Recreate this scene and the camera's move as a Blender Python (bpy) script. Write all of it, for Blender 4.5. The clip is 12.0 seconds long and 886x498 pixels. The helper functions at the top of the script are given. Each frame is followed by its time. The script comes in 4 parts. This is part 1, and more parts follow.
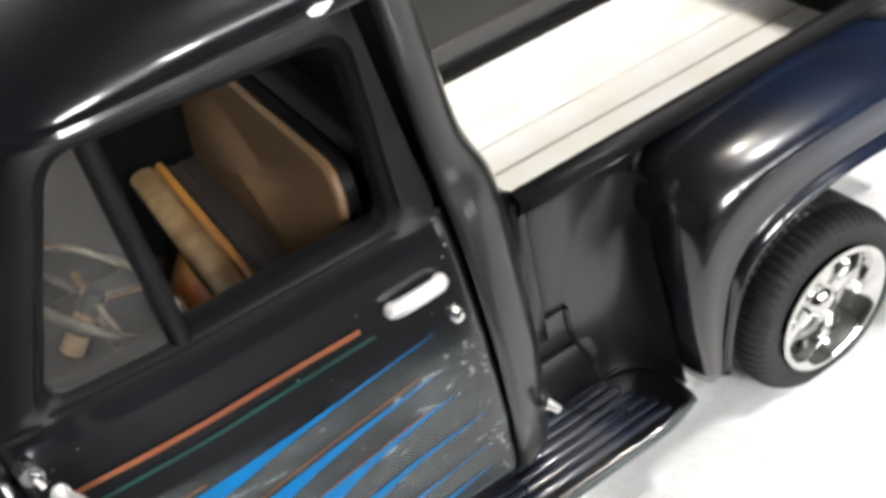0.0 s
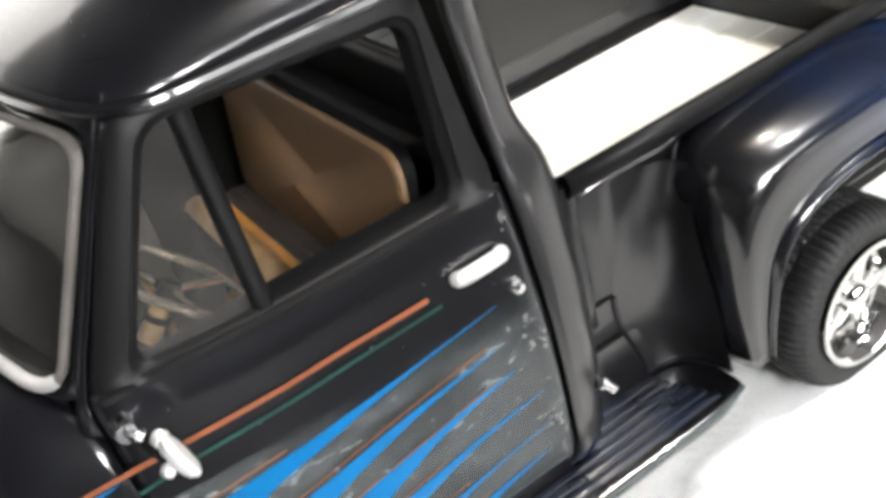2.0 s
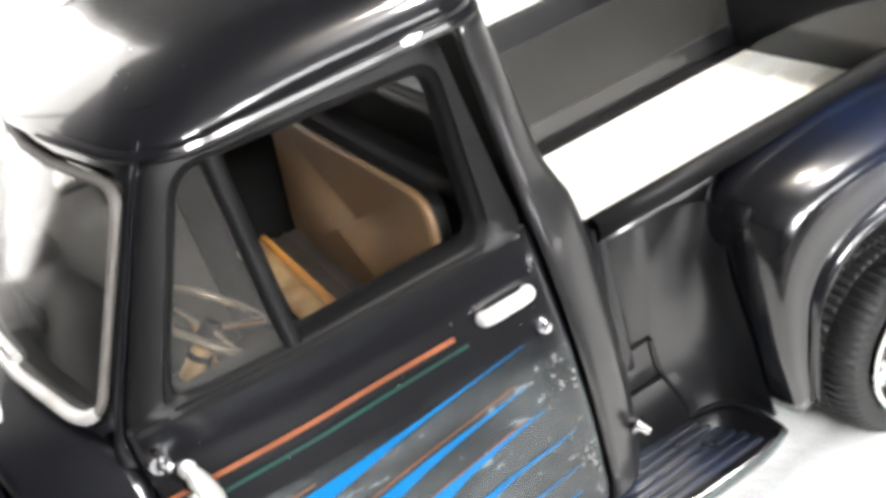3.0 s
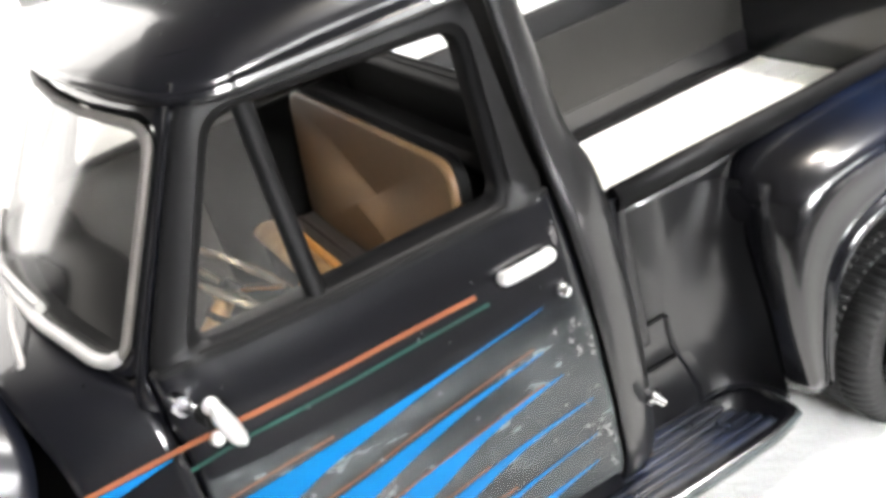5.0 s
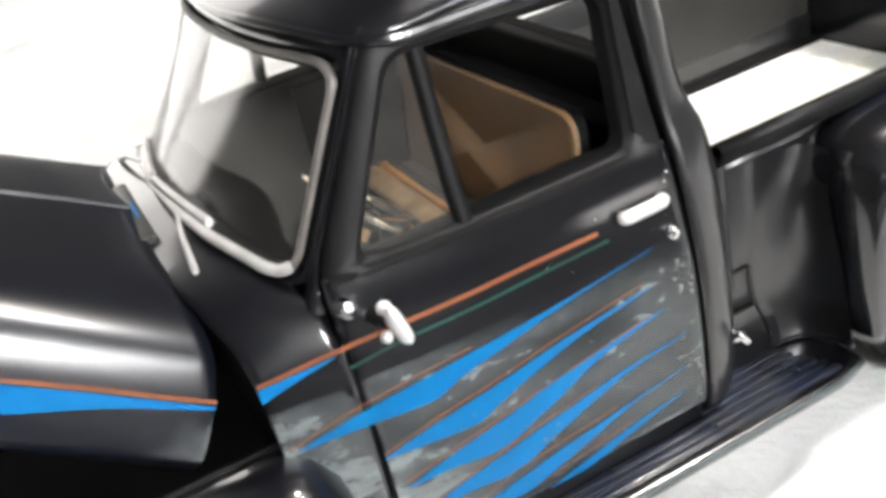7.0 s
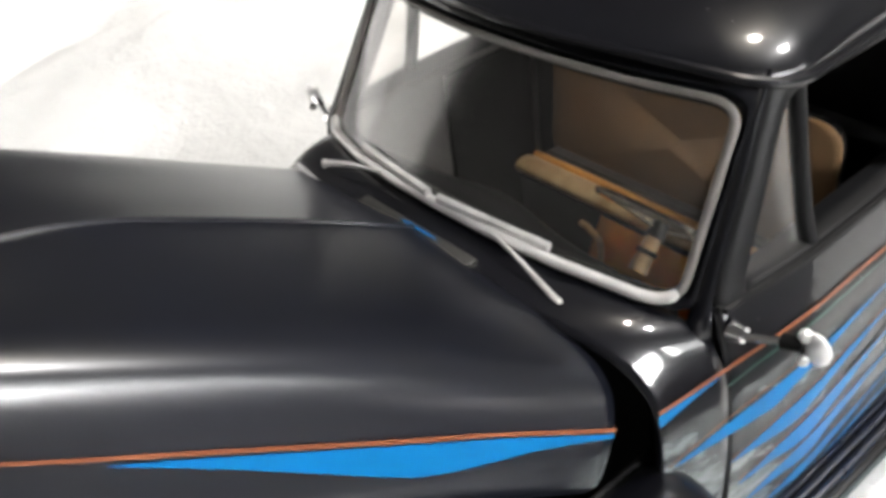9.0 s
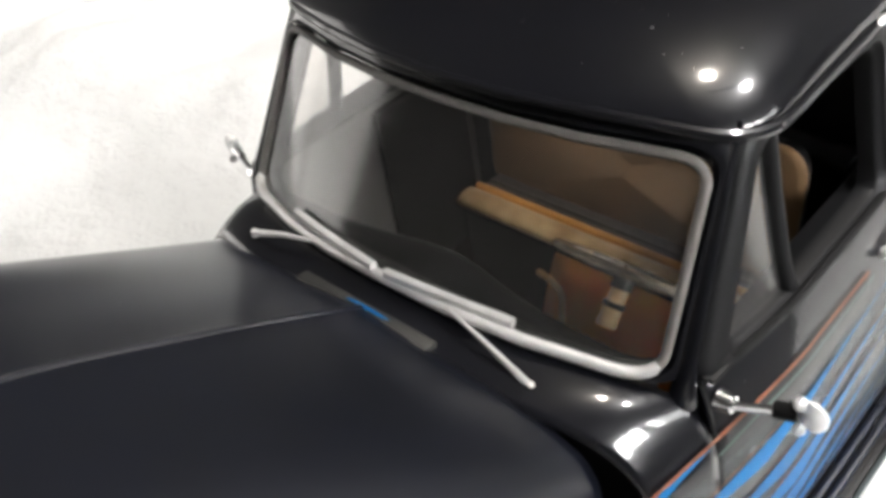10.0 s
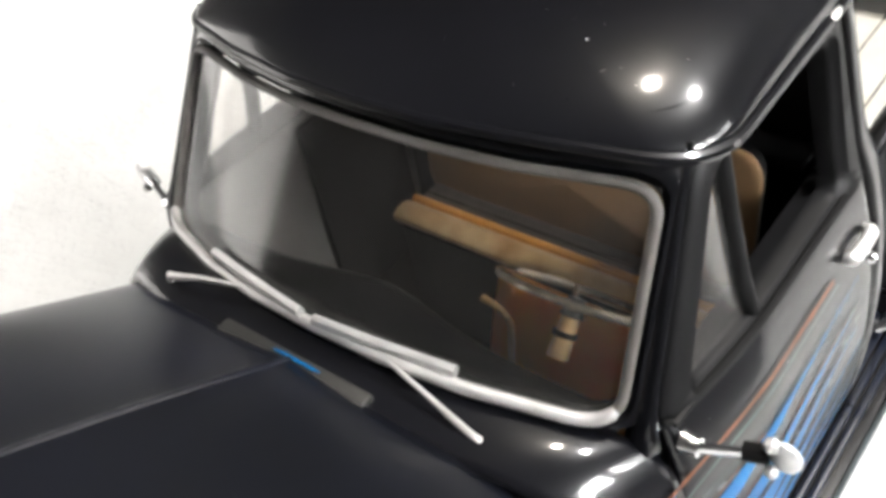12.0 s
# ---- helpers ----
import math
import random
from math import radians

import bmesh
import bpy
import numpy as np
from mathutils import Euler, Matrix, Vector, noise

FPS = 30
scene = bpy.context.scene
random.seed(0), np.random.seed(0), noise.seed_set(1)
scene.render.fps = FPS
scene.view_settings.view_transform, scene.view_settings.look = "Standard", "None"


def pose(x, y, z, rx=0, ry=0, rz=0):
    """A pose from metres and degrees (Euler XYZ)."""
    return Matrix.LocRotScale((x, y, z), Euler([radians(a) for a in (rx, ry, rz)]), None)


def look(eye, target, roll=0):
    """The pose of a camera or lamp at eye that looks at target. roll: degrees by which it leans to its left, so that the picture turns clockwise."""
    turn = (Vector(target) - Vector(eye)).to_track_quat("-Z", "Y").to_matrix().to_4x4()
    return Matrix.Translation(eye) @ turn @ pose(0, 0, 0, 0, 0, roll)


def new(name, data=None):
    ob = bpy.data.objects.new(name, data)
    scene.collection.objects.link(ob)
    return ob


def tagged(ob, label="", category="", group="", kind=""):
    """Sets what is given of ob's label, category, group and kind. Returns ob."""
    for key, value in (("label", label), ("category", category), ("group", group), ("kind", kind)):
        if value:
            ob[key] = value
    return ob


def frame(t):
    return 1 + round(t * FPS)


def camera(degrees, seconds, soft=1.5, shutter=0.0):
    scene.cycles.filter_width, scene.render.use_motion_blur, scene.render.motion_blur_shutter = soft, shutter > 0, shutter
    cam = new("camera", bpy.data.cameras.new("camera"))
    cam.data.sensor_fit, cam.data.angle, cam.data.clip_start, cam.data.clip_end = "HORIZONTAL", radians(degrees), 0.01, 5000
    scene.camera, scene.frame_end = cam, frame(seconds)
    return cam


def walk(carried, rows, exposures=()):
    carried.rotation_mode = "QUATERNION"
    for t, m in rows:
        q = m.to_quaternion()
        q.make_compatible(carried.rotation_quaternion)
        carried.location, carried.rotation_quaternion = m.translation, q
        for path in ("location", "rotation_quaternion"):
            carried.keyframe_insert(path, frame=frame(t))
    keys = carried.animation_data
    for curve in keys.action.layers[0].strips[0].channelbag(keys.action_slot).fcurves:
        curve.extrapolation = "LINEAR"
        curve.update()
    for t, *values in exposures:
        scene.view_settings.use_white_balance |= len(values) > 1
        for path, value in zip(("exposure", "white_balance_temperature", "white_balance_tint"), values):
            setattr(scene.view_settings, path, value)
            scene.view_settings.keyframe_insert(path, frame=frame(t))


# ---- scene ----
# The truck is a 1:25 model. All its numbers are those of the full-size truck; K brings them down to the model.
K = 0.04
cam = camera(48.63, 12.0, soft=4.1)
ROWS = [
    (0.0, -0.5825, -2.1958, 2.3897, 50.563, 11.454, -32.945),
    (0.5, -0.5728, -2.2063, 2.4048, 50.890, 11.885, -32.755),
    (1.0, -0.6476, -2.2033, 2.3760, 51.769, 12.187, -33.015),
    (1.5, -0.7684, -2.2260, 2.2995, 53.390, 11.970, -33.406),
    (2.0, -0.8279, -2.3159, 2.2796, 56.067, 13.379, -33.918),
    (2.5, -0.7741, -2.3805, 2.2123, 58.537, 14.672, -32.530),
    (3.0, -0.7650, -2.4180, 2.2634, 59.974, 15.960, -29.948),
    (5.0, -0.8760, -2.4621, 2.1526, 62.151, 14.819, -29.155),
    (5.5, -0.8650, -2.5371, 2.1867, 61.785, 13.440, -27.032),
    (6.0, -0.9481, -2.5797, 2.1631, 62.280, 13.109, -26.416),
    (6.5, -1.0576, -2.6403, 2.1756, 62.260, 12.978, -25.782),
    (8.5, -2.1128, -1.9546, 2.6871, 54.590, 6.474, -39.024),
    (9.0, -2.3074, -1.7265, 2.7400, 53.678, 6.132, -41.195),
    (9.5, -2.2554, -1.5286, 2.7896, 52.030, 6.776, -44.255),
    (10.0, -2.0980, -1.4529, 2.8291, 50.637, 8.002, -47.854),
    (10.5, -1.9635, -1.4349, 2.8748, 50.085, 8.665, -48.918),
    (11.0, -1.9415, -1.4488, 2.8858, 49.502, 9.103, -49.792),
    (11.5, -1.8918, -1.3905, 2.8459, 48.983, 8.873, -50.100),
    (12.0, -1.8727, -1.3255, 2.8056, 48.161, 9.094, -52.201),
]
EXPOSURES = [(0.0, -0.25), (1.0, -0.35), (1.7, -0.08), (3.0, 0.5), (6.0, 0.42), (6.5, 0.18), (8.5, 0.05), (9.5, -0.06), (12.0, 0.17)]
walk(cam, [(t, pose(K * x, K * y, K * z, rx, ry, rz)) for t, x, y, z, rx, ry, rz in ROWS], EXPOSURES)

# ---- light ----
world = bpy.data.worlds.new("room_air")
world.use_nodes = True
world.node_tree.nodes["Background"].inputs[0].default_value = (0.9, 0.95, 1.0, 1)
world.node_tree.nodes["Background"].inputs[1].default_value = 0.05
scene.world = world


def area_lamp(name, at, target, size, watts, colour):
    data = bpy.data.lights.new(name, "AREA")
    data.shape, data.size, data.energy, data.color = "DISK", size, watts, colour
    ob = new(name, data)
    ob.matrix_world = look(at, target)
    return ob


LAMP_A = Vector((0.50, -0.27, 1.06))
LAMP_B = Vector((0.43, 0.01, 1.07))
strip = area_lamp("white_lamp_light", LAMP_A, (0, 0, 0), 0.10, 12.0, (1.0, 0.98, 0.97))
strip.data.shape, strip.data.size, strip.data.size_y = "RECTANGLE", 0.06, 0.04
strip.matrix_world = Matrix.Translation(LAMP_A) @ pose(0, 0, 0, 0, 0, 115)
area_lamp("warm_lamp_light", LAMP_B, (0, 0, 0), 0.045, 5.5, (1.0, 0.92, 0.81))


# ---- materials ----
def material(name, base, rough=0.5, metal=0.0, coat=0.0, vary=0.25, grain=60.0, bump=0.1, tint=None, rough_vary=0.1, spec=0.5, fine=400.0):
    """A surface with colour and gloss that vary at two scales; grain and fine are per metre of the full-size truck."""
    mat = bpy.data.materials.new(name)
    mat.use_nodes = True
    nt = mat.node_tree
    bsdf = nt.nodes["Principled BSDF"]
    co = nt.nodes.new("ShaderNodeTexCoord")
    big, small = nt.nodes.new("ShaderNodeTexNoise"), nt.nodes.new("ShaderNodeTexNoise")
    for n, s in ((big, grain), (small, fine)):
        nt.links.new(co.outputs["Object"], n.inputs["Vector"])
        n.inputs["Scale"].default_value = s
        n.inputs["Detail"].default_value = 5
    ramp = nt.nodes.new("ShaderNodeValToRGB")
    other = tint or tuple(c * (1 - vary) for c in base)
    ramp.color_ramp.elements[0].position, ramp.color_ramp.elements[1].position = 0.35, 0.68
    ramp.color_ramp.elements[0].color, ramp.color_ramp.elements[1].color = (*other, 1), (*base, 1)
    nt.links.new(big.outputs["Fac"], ramp.inputs["Fac"])
    nt.links.new(ramp.outputs["Color"], bsdf.inputs["Base Color"])
    mr = nt.nodes.new("ShaderNodeMapRange")
    mr.inputs["To Min"].default_value, mr.inputs["To Max"].default_value = max(0.02, rough - rough_vary), rough + rough_vary
    nt.links.new(small.outputs["Fac"], mr.inputs["Value"])
    nt.links.new(mr.outputs["Result"], bsdf.inputs["Roughness"])
    if bump:
        b = nt.nodes.new("ShaderNodeBump")
        b.inputs["Strength"].default_value, b.inputs["Distance"].default_value = bump, (0.0004 if fine < 500 else 0.00003)
        nt.links.new(small.outputs["Fac"], b.inputs["Height"])
        nt.links.new(b.outputs["Normal"], bsdf.inputs["Normal"])
    bsdf.inputs["Metallic"].default_value = metal
    bsdf.inputs["Coat Weight"].default_value = coat
    bsdf.inputs["Coat Roughness"].default_value = 0.08
    bsdf.inputs["Specular IOR Level"].default_value = spec
    return mat


def per(m):
    """Texture scale from cycles per full-size metre."""
    return m / K


PAINT = material("black_gloss_paint", (0.004, 0.0042, 0.006), 0.3, 0, 0.8, 0.3, per(2), 0, rough_vary=0.05, spec=0.18, fine=per(60))
HOODP = material("black_gloss_hood_paint", (0.0038, 0.0042, 0.0060), 0.29, 0, 0.0, 0.3, per(1.5), 0, tint=(0.003, 0.004, 0.009), rough_vary=0.0, spec=0.9, fine=per(60))


def fade_paint():
    """Black that fades to a mottled navy towards the tail."""
    mat = material("black_paint_fading_to_navy", (0.004, 0.004, 0.005), 0.24, 0, 0.8, 0.3, per(2.2), 0, tint=(0.002, 0.013, 0.05), rough_vary=0.05, fine=per(60))
    nt = mat.node_tree
    bsdf = nt.nodes["Principled BSDF"]
    old = bsdf.inputs["Base Color"].links[0].from_socket
    co, sep, mr = nt.nodes.new("ShaderNodeTexCoord"), nt.nodes.new("ShaderNodeSeparateXYZ"), nt.nodes.new("ShaderNodeMapRange")
    nt.links.new(co.outputs["Object"], sep.inputs[0])
    nt.links.new(sep.outputs["X"], mr.inputs["Value"])
    mr.inputs["From Min"].default_value, mr.inputs["From Max"].default_value = 0.6 * K, 1.3 * K
    mix = nt.nodes.new("ShaderNodeMixRGB")
    mix.inputs[1].default_value = (0.0035, 0.0035, 0.0045, 1)
    nt.links.new(mr.outputs[0], mix.inputs[0])
    nt.links.new(old, mix.inputs[2])
    nt.links.new(mix.outputs[0], bsdf.inputs["Base Color"])
    return mat


NAVY = fade_paint()
SEMI = material("black_semigloss_paint", (0.005, 0.005, 0.006), 0.34, 0, 0.6, 0.3, per(3), 0.02, rough_vary=0.06, spec=0.7, fine=per(60))
SATIN = material("satin_black_plastic", (0.0055, 0.0055, 0.006), 0.48, 0, 0.0, 0.3, per(8), 0.05, rough_vary=0.05, spec=0.18, fine=per(80))
MATT = material("matt_black_plastic", (0.004, 0.004, 0.004), 0.65, 0, 0, 0.3, per(8), 0.1, spec=0.15, fine=per(80))
LINER = material("satin_dark_grey_plastic", (0.020, 0.0195, 0.018), 0.45, 0, 0, 0.2, per(5), 0.04, fine=per(60))
JOINT = material("bare_wood_joint", (0.30, 0.26, 0.2), 0.6, 0, 0, 0.4, per(9), 0.1, tint=(0.02, 0.018, 0.015), fine=per(50))
CHROME = material("chrome_plating", (0.86, 0.86, 0.88), 0.14, 1.0, 0, 0.1, per(10), 0.05, rough_vary=0.06, fine=per(50))
RIM = material("bright_plated_wheel", (0.90, 0.90, 0.89), 0.09, 1.0, 0, 0.1, per(14), 0.05, rough_vary=0.04, fine=per(60))
SILVER = material("silver_painted_trim", (0.55, 0.54, 0.53), 0.42, 0.4, 0, 0.2, per(12), 0.2, fine=per(70))
STEEL = material("bright_plated_fitting", (0.93, 0.93, 0.93), 0.42, 0.65, 0, 0.1, per(20), 0.1, rough_vary=0.08, fine=per(60))
WHEELP = material("warm_bright_plating", (0.72, 0.62, 0.50), 0.22, 0.9, 0, 0.1, per(20), 0.1, rough_vary=0.08, fine=per(60))
CARD = material("grey_door_card_plastic", (0.10, 0.095, 0.09), 0.5, 0, 0, 0.2, per(6), 0.08, fine=per(60))
BAND = material("worn_running_board_plastic", (0.014, 0.015, 0.018), 0.3, 0, 0.3, 0.3, per(7), 0.03, tint=(0.006, 0.011, 0.028), rough_vary=0.08, fine=per(30))
EDGE = material("worn_pale_plastic_edge", (0.04, 0.055, 0.06), 0.5, 0, 0, 0.4, per(9), 0.1, fine=per(50))
RUBBER = material("tyre_rubber", (0.012, 0.012, 0.0125), 0.65, 0, 0, 0.3, per(10), 0.2, fine=per(90))
PLANK = material("cream_painted_wood", (0.90, 0.90, 0.88), 0.45, 0, 0, 0.1, per(5), 0.15, tint=(0.86, 0.83, 0.73), fine=per(40))
TAN = material("tan_seat_vinyl", (0.190, 0.110, 0.052), 0.5, 0, 0, 0.2, per(6), 0.15, tint=(0.160, 0.100, 0.052), fine=per(80))
BROWNV = material("dark_grey_brown_seat_vinyl", (0.055, 0.044, 0.037), 0.5, 0, 0, 0.3, per(8), 0.1, fine=per(70))
# Rust vinyl, its colour raised to stand for light falling on it.
LIT_RUST = material("brightened_rust_vinyl", (0.78, 0.16, 0.02), 0.35, 0, 0.3, 0.4, per(7), 0.1, tint=(0.66, 0.30, 0.03), fine=per(60))
CARPET = material("dark_brown_floor", (0.025, 0.016, 0.012), 0.7, 0, 0, 0.3, per(10), 0.15, fine=per(90))
CREAM = material("worn_cream_seat_vinyl", (0.54, 0.38, 0.20), 0.45, 0, 0, 0.2, per(8), 0.15, tint=(0.27, 0.15, 0.06), fine=per(60))
ORANGE = material("orange_piping", (0.60, 0.27, 0.06), 0.45, 0, 0, 0.2, per(8), 0.1, fine=per(60))
D_BLUE = material("blue_decal_ink", (0.000, 0.118, 0.32), 0.4, 0, 0.0, 0.1, per(6), 0, spec=0.2, fine=per(60))
D_ORANGE = material("copper_decal_ink", (0.22, 0.075, 0.034), 0.4, 0, 0.0, 0.2, per(10), 0.03, spec=0.25, fine=per(60))
D_COPPER = material("dull_copper_decal_ink", (0.17, 0.075, 0.038), 0.45, 0, 0.0, 0.35, per(14), 0.03, spec=0.2, fine=per(60))
FLECK = material("chalky_worn_flecks", (0.20, 0.19, 0.19), 0.6, 0, 0.0, 0.5, per(30), 0.1, fine=per(80))
GREYTRIM = material("dull_grey_trim", (0.115, 0.105, 0.097), 0.6, 0.0, 0, 0.2, per(12), 0.1, fine=per(70))
D_GREEN = material("green_decal_ink", (0.006, 0.05, 0.038), 0.35, 0, 0.3, 0.4, per(9), 0.03, fine=per(60))
WALL = material("beige_wall_paint", (0.11, 0.106, 0.10), 0.8, 0, 0, 0.08, 3, 0.1, fine=80)
CEIL = material("grey_white_ceiling_paint", (0.11, 0.108, 0.107), 0.85, 0, 0, 0.06, 3, 0.1, fine=80)
FLOORM = material("brown_wood_floor", (0.20, 0.12, 0.07), 0.5, 0, 0, 0.3, 5, 0.1, fine=60)
DARKWOOD = material("dark_stained_wood", (0.014, 0.010, 0.008), 0.6, 0, 0, 0.3, 9, 0.1, spec=0.2, fine=90)
LAMPSHADE = material("white_lamp_metal", (0.75, 0.75, 0.74), 0.4, 0, 0, 0.1, 20, 0.1, fine=80)


def cloth_material():
    # The grey tint puts the shade of the lumps into the cloth's colour.
    mat = material("white_cotton_cloth", (0.80, 0.80, 0.79), 0.9, 0, 0, 0.12, 14, 0, tint=(0.56, 0.57, 0.56), spec=0.2, fine=300)
    nt = mat.node_tree
    bsdf = nt.nodes["Principled BSDF"]
    co = nt.nodes.new("ShaderNodeTexCoord")
    lumps, fluff = nt.nodes.new("ShaderNodeTexNoise"), nt.nodes.new("ShaderNodeTexNoise")
    lumps.inputs["Scale"].default_value, lumps.inputs["Detail"].default_value = 110, 4
    fluff.inputs["Scale"].default_value, fluff.inputs["Detail"].default_value = 900, 3
    add = nt.nodes.new("ShaderNodeMath")
    add.operation = "MULTIPLY_ADD"
    add.inputs[1].default_value = 0.2
    for n in (lumps, fluff):
        nt.links.new(co.outputs["Object"], n.inputs["Vector"])
    nt.links.new(fluff.outputs["Fac"], add.inputs[0])
    nt.links.new(lumps.outputs["Fac"], add.inputs[2])
    b = nt.nodes.new("ShaderNodeBump")
    b.inputs["Strength"].default_value, b.inputs["Distance"].default_value = 0.8, 0.002
    nt.links.new(add.outputs[0], b.inputs["Height"])
    nt.links.new(b.outputs["Normal"], bsdf.inputs["Normal"])
    return mat


def film_material():
    """Clear decal film that has silvered in cloudy patches and flecks."""
    mat = bpy.data.materials.new("silvered_decal_film")
    mat.use_nodes = True
    nt = mat.node_tree
    bsdf, out = nt.nodes["Principled BSDF"], nt.nodes["Material Output"]
    bsdf.inputs["Base Color"].default_value = (0.19, 0.21, 0.215, 1)
    bsdf.inputs["Roughness"].default_value = 0.34
    bsdf.inputs["Metallic"].default_value = 0.3
    bsdf.inputs["Specular IOR Level"].default_value = 0.5
    co = nt.nodes.new("ShaderNodeTexCoord")
    clouds, flecks = nt.nodes.new("ShaderNodeTexNoise"), nt.nodes.new("ShaderNodeTexNoise")
    stretch = nt.nodes.new("ShaderNodeMapping")
    stretch.inputs["Scale"].default_value = (0.45, 1, 1.2)
    nt.links.new(co.outputs["Object"], stretch.inputs["Vector"])
    for n, sc, d, rg in ((clouds, per(7.0), 6, 0.66), (flecks, per(24), 5, 0.65)):
        nt.links.new(stretch.outputs[0], n.inputs["Vector"])
        n.inputs["Scale"].default_value, n.inputs["Detail"].default_value, n.inputs["Roughness"].default_value = sc, d, rg
    soft, sharp, ramp = nt.nodes.new("ShaderNodeMapRange"), nt.nodes.new("ShaderNodeMapRange"), nt.nodes.new("ShaderNodeMath")
    for n, src, lo, hi, out_lo, out_hi in ((soft, clouds, 0.40, 0.66, 0.08, 0.46), (sharp, flecks, 0.53, 0.63, 0.0, 0.45)):
        nt.links.new(src.outputs["Fac"], n.inputs["Value"])
        for key, v in (("From Min", lo), ("From Max", hi), ("To Min", out_lo), ("To Max", out_hi)):
            n.inputs[key].default_value = v
    gate, spots = nt.nodes.new("ShaderNodeMapRange"), nt.nodes.new("ShaderNodeMath")
    nt.links.new(clouds.outputs["Fac"], gate.inputs["Value"])
    gate.inputs["From Min"].default_value, gate.inputs["From Max"].default_value = 0.46, 0.58
    spots.operation, ramp.operation = "MULTIPLY", "ADD"
    nt.links.new(gate.outputs[0], spots.inputs[0])
    nt.links.new(sharp.outputs[0], spots.inputs[1])
    nt.links.new(soft.outputs[0], ramp.inputs[0])
    nt.links.new(spots.outputs[0], ramp.inputs[1])
    clear = nt.nodes.new("ShaderNodeBsdfTransparent")
    mix = nt.nodes.new("ShaderNodeMixShader")
    sep, fade, keep = nt.nodes.new("ShaderNodeSeparateXYZ"), nt.nodes.new("ShaderNodeMapRange"), nt.nodes.new("ShaderNodeMath")
    nt.links.new(co.outputs["Object"], sep.inputs[0])
    nt.links.new(sep.outputs["Z"], fade.inputs["Value"])
    fade.inputs["From Min"].default_value, fade.inputs["From Max"].default_value = 1.05 * K, 0.96 * K
    keep.operation = "MULTIPLY"
    nt.links.new(ramp.outputs[0], keep.inputs[0])
    nt.links.new(fade.outputs[0], keep.inputs[1])
    dense, thicker = nt.nodes.new("ShaderNodeMapRange"), nt.nodes.new("ShaderNodeMath")
    nt.links.new(sep.outputs["X"], dense.inputs["Value"])
    for key, v in (("From Min", -0.40 * K), ("From Max", -0.90 * K), ("To Min", 1.0), ("To Max", 2.6)):
        dense.inputs[key].default_value = v
    thicker.operation, thicker.use_clamp = "MULTIPLY", True
    nt.links.new(keep.outputs[0], thicker.inputs[0])
    nt.links.new(dense.outputs[0], thicker.inputs[1])
    nt.links.new(thicker.outputs[0], mix.inputs[0])
    nt.links.new(clear.outputs[0], mix.inputs[1])
    nt.links.new(bsdf.outputs[0], mix.inputs[2])
    nt.links.new(mix.outputs[0], out.inputs["Surface"])
    return mat


def glass_material(name, tint, edge=0.9):
    """Thin clear plastic: lets light straight through and mirrors by its angle."""
    mat = bpy.data.materials.new(name)
    mat.use_nodes = True
    nt = mat.node_tree
    nt.nodes.remove(nt.nodes["Principled BSDF"])
    out = nt.nodes["Material Output"]
    clear, gloss, mix = nt.nodes.new("ShaderNodeBsdfTransparent"), nt.nodes.new("ShaderNodeBsdfGlossy"), nt.nodes.new("ShaderNodeMixShader")
    face, power, scale = nt.nodes.new("ShaderNodeLayerWeight"), nt.nodes.new("ShaderNodeMath"), nt.nodes.new("ShaderNodeMath")
    face.inputs["Blend"].default_value = 0.5
    power.operation, scale.operation = "POWER", "MULTIPLY_ADD"
    power.inputs[1].default_value = 4.0
    scale.inputs[1].default_value, scale.inputs[2].default_value, scale.use_clamp = edge, 0.075, True
    nt.links.new(face.outputs["Facing"], power.inputs[0])
    nt.links.new(power.outputs[0], scale.inputs[0])
    clear.inputs["Color"].default_value = (*tint, 1)
    gloss.inputs["Roughness"].default_value = 0.13
    nt.links.new(scale.outputs[0], mix.inputs[0])
    nt.links.new(clear.outputs[0], mix.inputs[1])
    nt.links.new(gloss.outputs[0], mix.inputs[2])
    nt.links.new(mix.outputs[0], out.inputs["Surface"])
    return mat


def milky_plastic(name, edge, least, most):
    """Clear plastic with a thin milky layer mixed in."""
    mat = glass_material(name, (0.86, 0.85, 0.83), edge)
    nt = mat.node_tree
    out = nt.nodes["Material Output"]
    clear = out.inputs["Surface"].links[0].from_socket
    milk, mix, co, cloud, mr = nt.nodes.new("ShaderNodeBsdfDiffuse"), nt.nodes.new("ShaderNodeMixShader"), nt.nodes.new("ShaderNodeTexCoord"), nt.nodes.new("ShaderNodeTexNoise"), nt.nodes.new("ShaderNodeMapRange")
    milk.inputs["Color"].default_value = (0.75, 0.72, 0.68, 1)
    nt.links.new(co.outputs["Object"], cloud.inputs["Vector"])
    cloud.inputs["Scale"].default_value = per(6)
    nt.links.new(cloud.outputs["Fac"], mr.inputs["Value"])
    mr.inputs["To Min"].default_value, mr.inputs["To Max"].default_value = least, most
    nt.links.new(mr.outputs[0], mix.inputs[0])
    nt.links.new(clear, mix.inputs[1])
    nt.links.new(milk.outputs[0], mix.inputs[2])
    nt.links.new(mix.outputs[0], out.inputs["Surface"])
    return mat


CLOTH = cloth_material()
FILM = film_material()
HAZED = milky_plastic("hazed_plastic_pane", 2.8, 0.01, 0.06)
# Milk in the windshield stands in for the veil of reflections on it.
VEILED = milky_plastic("windshield_reflection_veil", 0.9, 0.004, 0.022)


# ---- mesh helpers ----
def lerp(a, b, t):
    return a + (b - a) * t


